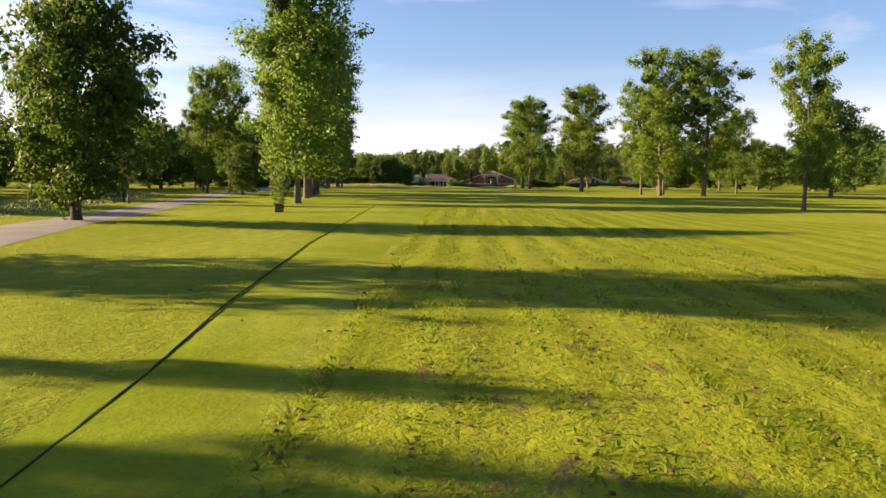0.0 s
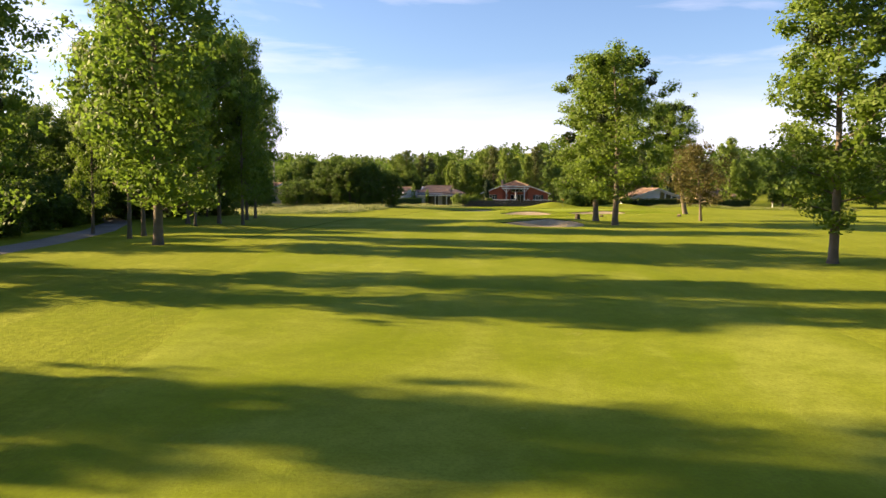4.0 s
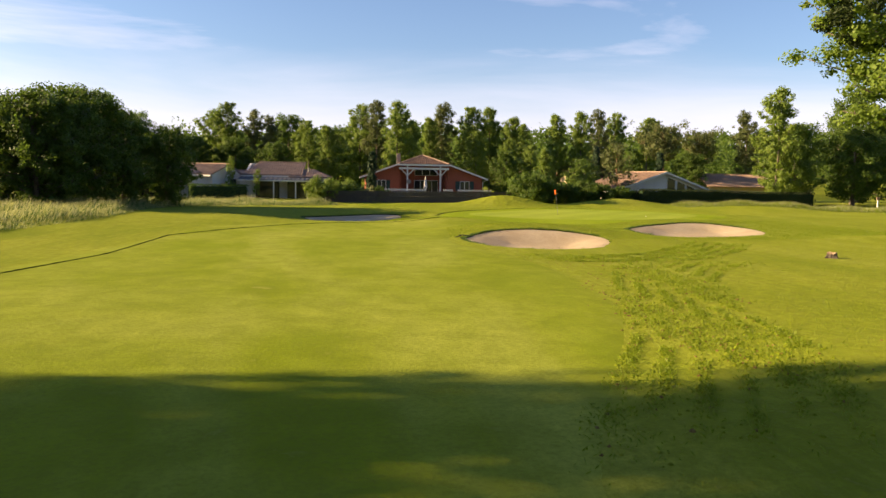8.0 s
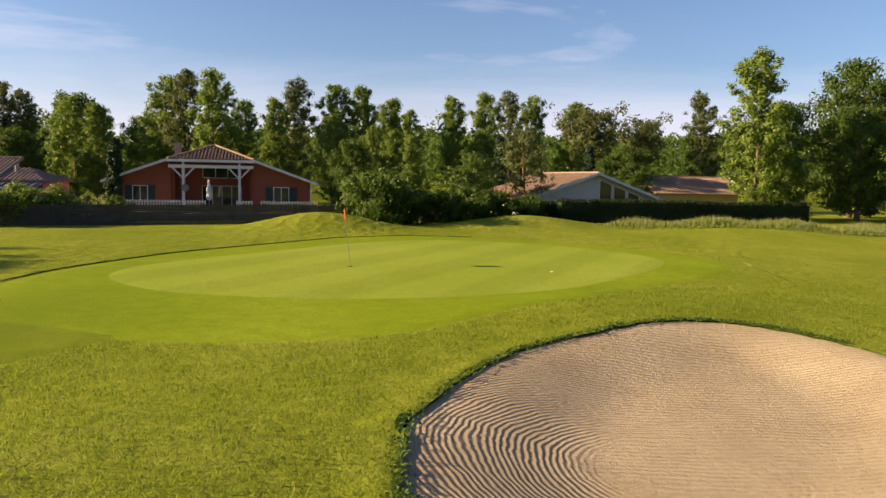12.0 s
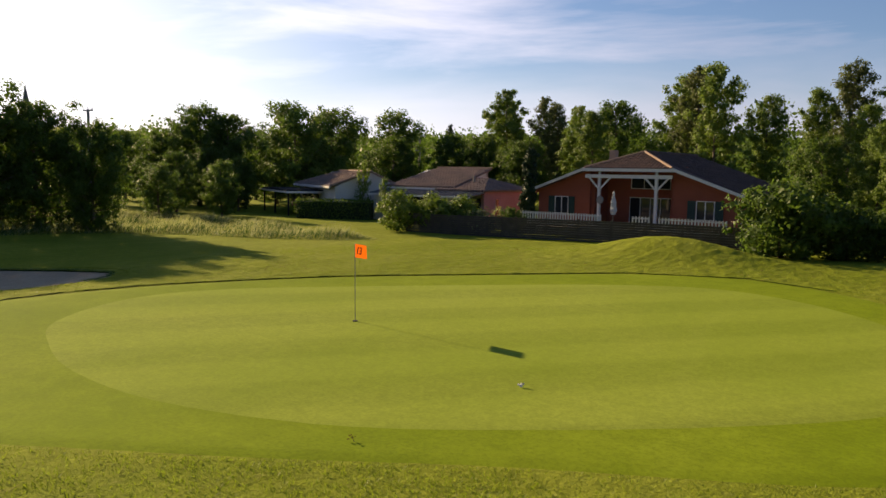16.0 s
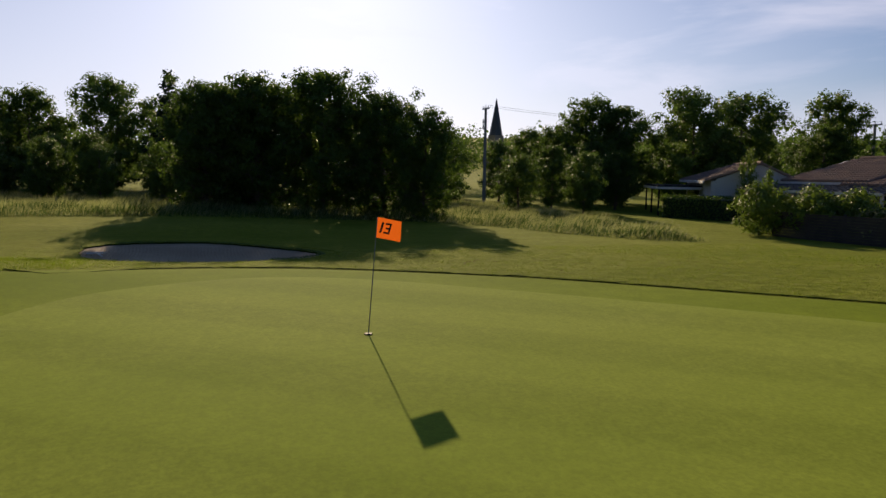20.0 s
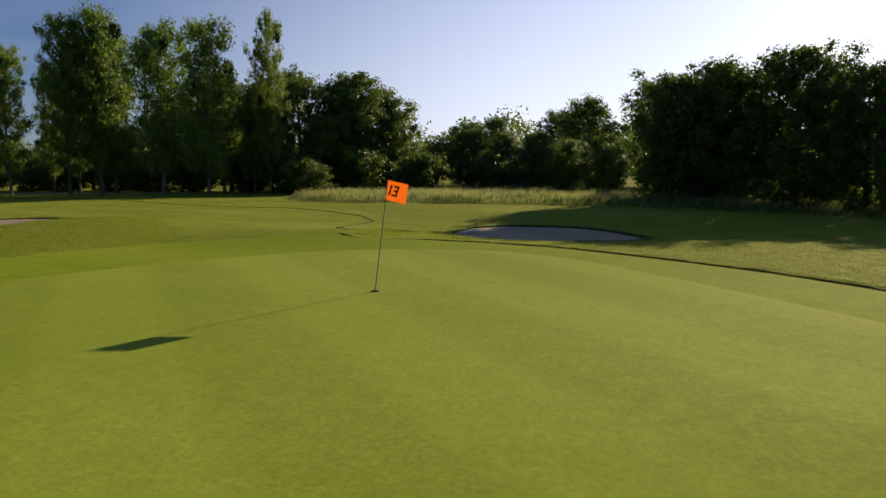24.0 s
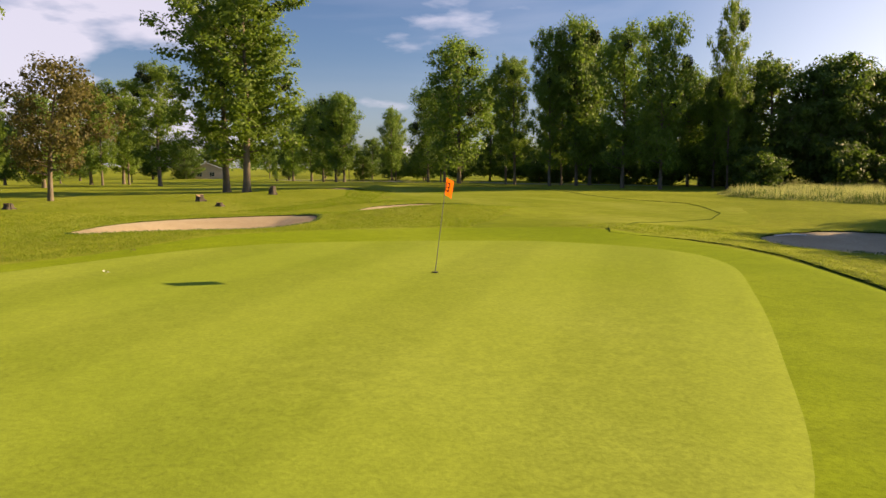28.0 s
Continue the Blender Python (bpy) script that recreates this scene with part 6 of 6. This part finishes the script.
def pink_house():
    """A bungalow with a raised roof slope, a low hipped roof beside it and a veranda all along the front."""
    h = holder("house", pose(-10.6, 148.95, -0.1, 0, 0, -3))
    part("wall", Shape().box(0, 0.5, -0.4, 7.1, 0.8, 2.7), RENDER_WHITE, h)
    part("wall", Shape().prism([(0.8, -0.4), (5.2, -0.4), (5.2, 4.4), (0.8, 3.0)], 0, 0.3), RENDER_WHITE, h).matrix_local = pose(0, 0, 0, 0, 0, 90) @ Matrix.Diagonal((1, -1, 1, 1))
    part("gable", Shape().prism([(0.8, 2.4), (5.2, 2.4), (5.2, 4.42), (0.8, 3.02)], 6.8, 7.1), RENDER_WHITE, h, "white rendered gable end").matrix_local = pose(0, 0, 0, 0, 0, 90) @ Matrix.Diagonal((1, -1, 1, 1))
    part("wall", Shape().box(0.3, 4.9, -0.4, 7.1, 5.2, 4.4), RENDER_WHITE, h)
    s = Shape()
    tiles(s, (-0.3, -0.1, 2.95), (7.4, -0.1, 2.95), (7.4, 5.3, 4.55), (1.2, 5.3, 4.55), 0.3)
    part("roof", s, TILE_GREY, h, "grey-brown tiled roof slope")
    part("ridge", Shape().tube([(1.2, 5.3, 4.62), (7.4, 5.3, 4.62)], [0.1, 0.1], 6), TILE_GREY, h)
    low = Shape()
    tiles(low, (5.6, -0.5, 2.74), (10.8, -0.5, 2.74), (8.6, 3.2, 3.72), (5.6, 3.2, 3.72), 0.3)
    tiles(low, (10.8, -0.5, 2.74), (10.8, 7.0, 2.74), (8.6, 3.2, 3.72), (8.6, 3.2, 3.72), 0.3)
    part("low_roof", low, TILE_GREY, h, "low hipped grey-brown tile roof")
    part("pink_wall", Shape().box(10.2, -0.1, -0.4, 10.5, 6.6, 2.68), RENDER_PINK, h, "pink rendered wall")
    part("inner_wall", Shape().box(7.1, 0.5, -0.4, 10.2, 0.8, 2.68), RENDER_WHITE, h)
    part("pillar", Shape().box(-0.2, -1.9, -0.4, 1.2, -1.6, 2.25), RENDER_WHITE, h, "white wall end")
    part("pillar", Shape().box(8.0, -1.9, -0.4, 8.7, -1.6, 2.25), RENDER_WHITE, h, "white wall end")
    part("patio_door", Shape().box(1.4, 0.4, 0.0, 4.4, 0.495, 2.1), GLASS, h, "dark patio glass")
    part("patio_door", Shape().box(5.4, 0.4, 0.0, 9.8, 0.495, 2.1), GLASS, h, "dark patio glass")
    part("slit_window", Shape().box(10.49, 1.6, 0.6, 10.56, 1.95, 2.0), GLASS, h)
    roof = Shape()
    tiles(roof, (-0.4, -2.3, 2.32), (10.7, -2.3, 2.32), (10.7, -0.2, 2.66), (-0.4, -0.2, 2.66), 0.55)
    part("veranda_roof", roof, SLATE, h, "dark corrugated veranda roof")
    part("veranda_beam", Shape().box(-0.4, -2.38, 2.14, 10.7, -2.3, 2.3), PAINT_WHITE, h, "white veranda fascia")
    part("fascia", Shape().box(-0.3, -0.32, 2.7, 7.4, -0.22, 2.86), PAINT_WHITE, h, "white fascia")
    for x in (3.9, 6.6, 10.4):
        part("post", Shape().box(x, -2.2, -0.4, x + 0.14, -2.06, 2.2), PAINT_WHITE, h, "white veranda post")
    part("vent", Shape().tube([(8.0, 1.9, 3.3), (8.0, 1.9, 3.95)], [0.12, 0.12], 8), CONCRETE, h)
    return tagged(h, "pink and white bungalow with grey-brown tile roofs and dark veranda", "house")


pink_house()


def hedge(x, y, wide, deep, high, turn, seed, material=LEAF_MISTLE):
    rg = np.random.default_rng(seed)
    n = int(wide * high * 260)
    p = rg.uniform((-wide / 2, -deep / 2, 0), (wide / 2, deep / 2, high), (n, 3))
    face = rg.integers(0, 3, n)
    p[face == 0, 1] = -deep / 2
    p[face == 1, 2] = high
    me = quads_mesh("hedge", leaves(rg, p, 0.15, 0.07), material)
    ob = part("hedge", me, None)
    ob.matrix_world = pose(x, y, land_at(x, y), 0, 0, turn)
    body = part("core", Shape().box(-wide / 2 + 0.15, -deep / 2 + 0.15, 0, wide / 2 - 0.15, deep / 2 - 0.15, high - 0.15), LEAF_NEEDLE, ob)
    return tagged(ob, "clipped dense green garden hedge", "hedge", "garden hedges")


hedge(46.5, 143.5, 13, 1.2, 1.9, 3, 1)
hedge(60.0, 146.0, 14, 1.2, 1.8, 3, 2)
hedge(-13.2, 144.6, 7.0, 1.5, 1.6, 22, 3, LEAF_WOOD)
hedge(39.0, 144.5, 3, 1.2, 1.7, 0, 4)


# ---- poles, steeple ----
def power_pole(x, y, height):
    z = land_at(x, y)
    h = holder("power_pole", pose(x, y, z))
    part("mast", Shape().tube([(0, 0, -0.3), (0, 0, height)], [0.22, 0.14], 8), CONCRETE, h)
    part("crossarm", Shape().box(-0.9, -0.06, height - 0.2, 0.9, 0.06, height - 0.05), STEEL, h)
    for k, dz in ((-0.8, 0), (0.8, 0), (0.0, 0.1)):
        part("insulator", Shape().tube([(k, 0, height - 0.05 + dz), (k, 0, height + 0.2 + dz)], [0.05, 0.03], 6), PAINT_WHITE, h)
    part("bracket", Shape().box(-0.75, -0.05, height - 2.2, 0.1, 0.05, height - 2.05).box(-0.75, -0.05, height - 1.6, 0.1, 0.05, height - 1.45).box(-0.7, -0.05, height - 2.3, -0.62, 0.05, height - 1.2), STEEL, h)
    return tagged(h, "tall grey power pole with crossarm", "power pole", "power poles")


power_pole(-43.3, 139.1, 10.1)
power_pole(-32.4, 181.3, 9.3)
for x, y in ((-23.5, -52.5), (-34.2, -7.2)):
    ps = holder("wooden_pole", pose(x, y, land_at(x, y)))
    part("mast", Shape().tube([(0, 0, -0.2), (0, 0, 3.0), (0.03, 0, 6.0)], [0.13, 0.11, 0.085], 8), FENCE_WOOD, ps)
    part("cap", Shape().tube([(0.03, 0, 6.0), (0.03, 0, 6.06)], [0.095, 0.06], 8), STEEL, ps, "small metal cap")
    tagged(ps, "slim weathered wooden pole beside the cart path", "pole", "poles beside the path")
for k in (-0.8, 0.8):
    a, b = Vector((-43.3 + k, 139.1, land_at(-43.3, 139.1) + 10.28)), Vector((-32.4 + k, 181.3, land_at(-32.4, 181.3) + 9.48))
    line = [a.lerp(b, i / 14) - Vector((0, 0, 1.1 * 4 * (i / 14) * (1 - i / 14))) for i in range(15)]
    tagged(part("power_line", Shape().tube(line, [0.012] * 15, 5), BLACK), "thin dark sagging power line between two poles", "power line", "power lines")
st = holder("church", pose(-177, 195.4, land_at(-177, 195.4), 0, 0, 20))
part("tower", Shape().box(-1.6, -1.6, -2, 1.6, 1.6, 14.5), STONE, st)
for k in range(4):
    w = Shape().box(-0.35, -1.7, 9.6, 0.35, -1.58, 12.8)
    part("belfry_window", w, DARK, st).matrix_local = pose(0, 0, 0, 0, 0, 90 * k)
sp = Shape()
sp.tube([(0, 0, 14.5), (0, 0, 25.5)], [2.0, 0.05], 8)
part("spire", sp, SLATE, st, "pointed slate spire")
part("nave", Shape().box(1.6, -4, -2, 16, 4, 6.5), STONE, st)
part("nave_roof", Shape().prism([(-4.6, 6.5), (4.6, 6.5), (0, 10.0)], 0, 15), SLATE, st).matrix_local = pose(16.2, 0, 0, 0, 0, 90)
tagged(st, "distant stone church tower with pointed slate spire", "church")


# ---- loose turf blades where the grass stands long and the camera comes near ----
def turf_blades(seed, n, x0, x1, y0, y1, low, high, skip):
    rg = np.random.default_rng(seed)
    p = rg.uniform((x0, y0), (x1, y1), (n, 2))
    clumps = 0.5 + 0.5 * np.sin(p[:, 0] * 2.3 + np.sin(p[:, 1] * 1.7) * 2) * np.sin(p[:, 1] * 2.9 + np.sin(p[:, 0] * 1.3) * 2)
    keep = rg.random(n) < 0.25 + 0.75 * clumps
    for loop, gap in skip:
        keep &= inside_by(loop[::2], p[:, 0], p[:, 1]) < gap
    left = np.interp(p[:, 1], [q[1] for q in FAIRWAY_L], [q[0] for q in FAIRWAY_L])
    right = np.interp(p[:, 1], [q[1] for q in FAIRWAY_R], [q[0] for q in FAIRWAY_R])
    keep &= ~((p[:, 1] > -57) & (p[:, 1] < 103) & (p[:, 0] > left) & (p[:, 0] < right))
    p = p[keep]
    k = len(p)
    h = rg.uniform(low, high, k)
    root = np.column_stack([p, land(p[:, 0], p[:, 1]) - 0.01 + 0.035 * lumps(p[:, 0], p[:, 1]) * (p[:, 1] > 106)])
    a = rg.uniform(0, 2 * math.pi, k)
    w = np.column_stack([np.cos(a), np.sin(a), np.zeros(k)]) * 0.008
    tip = root + np.column_stack([rg.normal(0, 0.6, (k, 2)) * h[:, None], h])
    mid = root * 0.5 + tip * 0.5 + np.column_stack([np.zeros((k, 2)), h * 0.12])
    return np.stack([root - w, mid - w * 0.8, tip, mid + w], 1)


HOLES = [(loop, -0.05) for loop in LOOPS.values()]
near_turf = np.vstack([
    turf_blades(31, 110000, 0, 38, 62, 104, 0.02, 0.06, HOLES + [(APRON_LOOP, 0.0)]),
    turf_blades(32, 60000, 2, 40, 103, 136, 0.02, 0.055, HOLES + [(APRON_LOOP, 0.0)]),
    turf_blades(35, 160000, 4, 36, 88, 106, 0.04, 0.085, HOLES + [(APRON_LOOP, -0.1)]),
    turf_blades(36, 170000, 3, 38, 104, 135, 0.025, 0.065, HOLES + [(APRON_LOOP, 0.0)]),
    turf_blades(33, 70000, 1, 20, -110, -58, 0.02, 0.055, []),
    turf_blades(34, 40000, -12, -1, -110, -40, 0.02, 0.055, []),
])
tagged(part("turf_blades", quads_mesh("turf_blades", near_turf, BLADE), BLADE), "short loose grass blades of the rough", "grass", kind="stuff")


def lip_blades(seed, loop, n):
    rg = np.random.default_rng(seed)
    i = rg.integers(0, len(loop), n)
    p = loop[i] + (np.roll(loop, -1, 0)[i] - loop[i]) * rg.random((n, 1)) + rg.normal(0, 0.07, (n, 2))
    inward = loop.mean(0) - p
    inward /= np.linalg.norm(inward, axis=1, keepdims=True)
    keep = (inward @ np.array([0.6, -0.8]) > -0.1) | (rg.random(n) < 0.04)
    p, inward = p[keep], inward[keep]
    n = len(p)
    h = rg.uniform(0.03, 0.10, n)
    root = np.column_stack([p, land(p[:, 0], p[:, 1]) + 0.02])
    a = rg.uniform(0, 2 * math.pi, n)
    w = np.column_stack([np.cos(a), np.sin(a), np.zeros(n)]) * 0.02
    tip = root + np.column_stack([inward * rg.uniform(-0.2, 0.9, (n, 1)) * h[:, None] + rg.normal(0, 0.04, (n, 2)), h * rg.uniform(-0.5, 0.8, n)])
    mid = root * 0.5 + tip * 0.5 + np.column_stack([np.zeros((n, 2)), h * 0.3])
    return np.stack([root - w, mid - w, tip, mid + w], 1)


lips = np.vstack([lip_blades(40 + k, loop, 3500) for k, loop in enumerate(LOOPS.values())])
tagged(part("lip_grass", quads_mesh("lip_grass", lips, WEED), WEED), "ragged green grass fringe round the bunkers", "grass", kind="stuff")


# ---- torn clods and divots scattered over the scuffed turf ----
def clod_lumps(seed, n, spot, skip, small=0.015, large=0.06, flat=0.45):
    rg = np.random.default_rng(seed)
    p = np.array([spot(rg) for _ in range(int(n * 1.3))])
    keep = np.ones(len(p), bool)
    for loop in skip:
        keep &= inside_by(loop[::3], p[:, 0], p[:, 1]) < -0.3
    p = p[keep][:n]
    ground, s = land(p[:, 0], p[:, 1]), Shape()
    for (x, y), z in zip(p, ground):
        r, a0 = rg.uniform(small, large), rg.uniform(0, 6.28)
        ring = [(x + r * w * math.cos(a0 + k * 1.047), y + r * v * math.sin(a0 + k * 1.047), z) for k, (w, v) in enumerate(rg.uniform(0.6, 1.3, (6, 2)))]
        crest = [(x + (q[0] - x) * 0.5, y + (q[1] - y) * 0.5, z + r * up * flat + 0.012) for q, up in zip(ring, rg.uniform(0.35, 1.0, 6))]
        s.add(ring + crest, [(k, (k + 1) % 6, (k + 1) % 6 + 6, k + 6) for k in range(6)] + [tuple(range(6, 12))])
    return s


def lanes(paths, loose):
    """Spots along wheel lanes, each lane a list of (x, y)."""
    runs = []
    for line in paths:
        q = np.array(line, float)
        runs.append((q, np.r_[0, np.cumsum(np.hypot(*np.diff(q, axis=0).T))]))
    def spot(rg):
        lane = int(rg.integers(0, len(runs)))
        q, length = runs[lane]
        for _ in range(8):
            t = rg.uniform(0, length[-1])
            worn = 0.5 + 0.3 * math.sin(t * 1.3 + lane * 2.3) + 0.3 * math.sin(t * 3.7 + lane * 5.1)
            if rg.random() < worn * min(1, (0.1 + t) / 3, (0.1 + length[-1] - t) / 3):
                break
        off = loose * (1 + 0.5 * math.sin(t * 0.7 + lane))
        return np.interp(t, length, q[:, 0]) + rg.normal(0, off), np.interp(t, length, q[:, 1]) + rg.normal(0, off)
    return spot


def lane_blades(seed, n, spot, low, high):
    """Coarse upright grass left standing beside the wheel lanes."""
    rg = np.random.default_rng(seed)
    p = np.array([spot(rg) for _ in range(n)])
    keep = np.ones(n, bool)
    for loop in PITS:
        keep &= inside_by(loop[::3], p[:, 0], p[:, 1]) < -0.3
    p = p[keep]
    k = len(p)
    h = rg.uniform(low, high, k)
    root = np.column_stack([p, land(p[:, 0], p[:, 1])])
    a = rg.uniform(0, 2 * math.pi, k)
    w = np.column_stack([np.cos(a), np.sin(a), np.zeros(k)]) * rg.uniform(0.008, 0.018, (k, 1))
    tip = root + np.column_stack([rg.normal(0, 0.75, (k, 2)) * h[:, None], h])
    mid = root * 0.5 + tip * 0.5 + np.column_stack([np.zeros((k, 2)), h * 0.15])
    return np.stack([root - w, mid - w * 0.9, tip, mid + w * 0.9], 1)


def clumped(cx, cy, sx, sy):
    spots = [(random.Random(k * 7 + int(cx * 3)).gauss(cx, sx), random.Random(k * 5 + int(cy)).gauss(cy, sy)) for k in range(26)]
    def spot(rg):
        x, y = spots[int(rg.integers(0, len(spots)))]
        return x + rg.normal(0, 0.35), y + rg.normal(0, 0.9)
    return spot


PITS = list(LOOPS.values()) + [APRON_LOOP]
TEE_LANES = [[(1.5 + 0.62 * k + 0.25 * (k % 2), -110), (1.1 + 0.62 * k + 0.25 * (k % 2), -86), (0.7 + 0.66 * k + 0.25 * (k % 2), -60)] for k in range(15)]
TURN_LANES = [[(2.0 + 0.62 * k, 57.9), (3.5 + 0.65 * k, 60.8), (5.3 + 0.6 * k, 64.3), (6.8 + 0.5 * k, 68), (8.0 + 0.6 * k, 72), (9.4 + 0.8 * k, 75.4), (11.4 + 0.9 * k, 77.8)] for k in range(6)]
TURN_LANES += [[(6.7, 79.5 - 0.5 * k), (9.1 + 0.1 * k, 79.3 - 0.5 * k), (10.8 + 0.2 * k, 79.6 - 0.5 * k), (12.0 + 0.3 * k, 80.2 - 0.5 * k), (13.3 + 0.4 * k, 81.2 - 0.5 * k), (16.4 + 0.5 * k, 84.5 - 0.4 * k), (18.6 + 0.5 * k, 87.2 - 0.3 * k)] for k in range(5)]
for seed, n, spot, label in [
    (61, 350, lambda r: (r.normal(4.8, 2.6), r.uniform(-108, -58)), "scattered brown turf clods on the scuffed rough"),
    (62, 500, clumped(4.8, -84, 2.2, 14), "scattered brown turf clods on the scuffed rough"),
    (66, 2400, lanes(TEE_LANES[:13], 0.09), "brown turf clods along the mower lanes"),
    (63, 160, clumped(7.6, 68.0, 1.3, 4), "brown turf clods beside the fairway"),
    (67, 420, lanes(TURN_LANES, 0.10), "brown turf clods along the wheel lanes"),
    (64, 420, clumped(22, 131.0, 7, 1.4), "brown turf clods behind the green"),
    (65, 420, clumped(9, 121, 2.6, 5), "brown turf clods beside the green"),
    (68, 160, lambda r: (r.normal(4.4, 0.6), r.normal(-31.4, 0.6)), "broken earth clods on the bare patch"),
]:
    tagged(part("turf_clods", clod_lumps(seed, n, spot, PITS, 0.012, 0.045), SOIL), label, "clods", kind="stuff")
for seed, n, spot, material, label in [
    (71, 4500, lanes(TEE_LANES, 0.12), TORN, "torn tufts of turf along the mower lanes"),
    (72, 3000, lanes(TURN_LANES, 0.15), TORN, "torn tufts of turf along the wheel lanes"),
]:
    tagged(part("turf_tufts", clod_lumps(seed, n, spot, PITS, 0.015, 0.045, 0.3), material), label, "tufts", kind="stuff")
for seed, n, paths, loose, label in [(73, 28000, TEE_LANES, 0.10, "coarse grass standing along the mower lanes"), (74, 26000, TURN_LANES, 0.13, "coarse grass standing along the wheel lanes")]:
    strands = lane_blades(seed, n, lanes(paths, loose), 0.025, 0.085)
    tagged(part("lane_grass", quads_mesh("lane_grass", strands, BLADE), BLADE), label, "grass", kind="stuff")
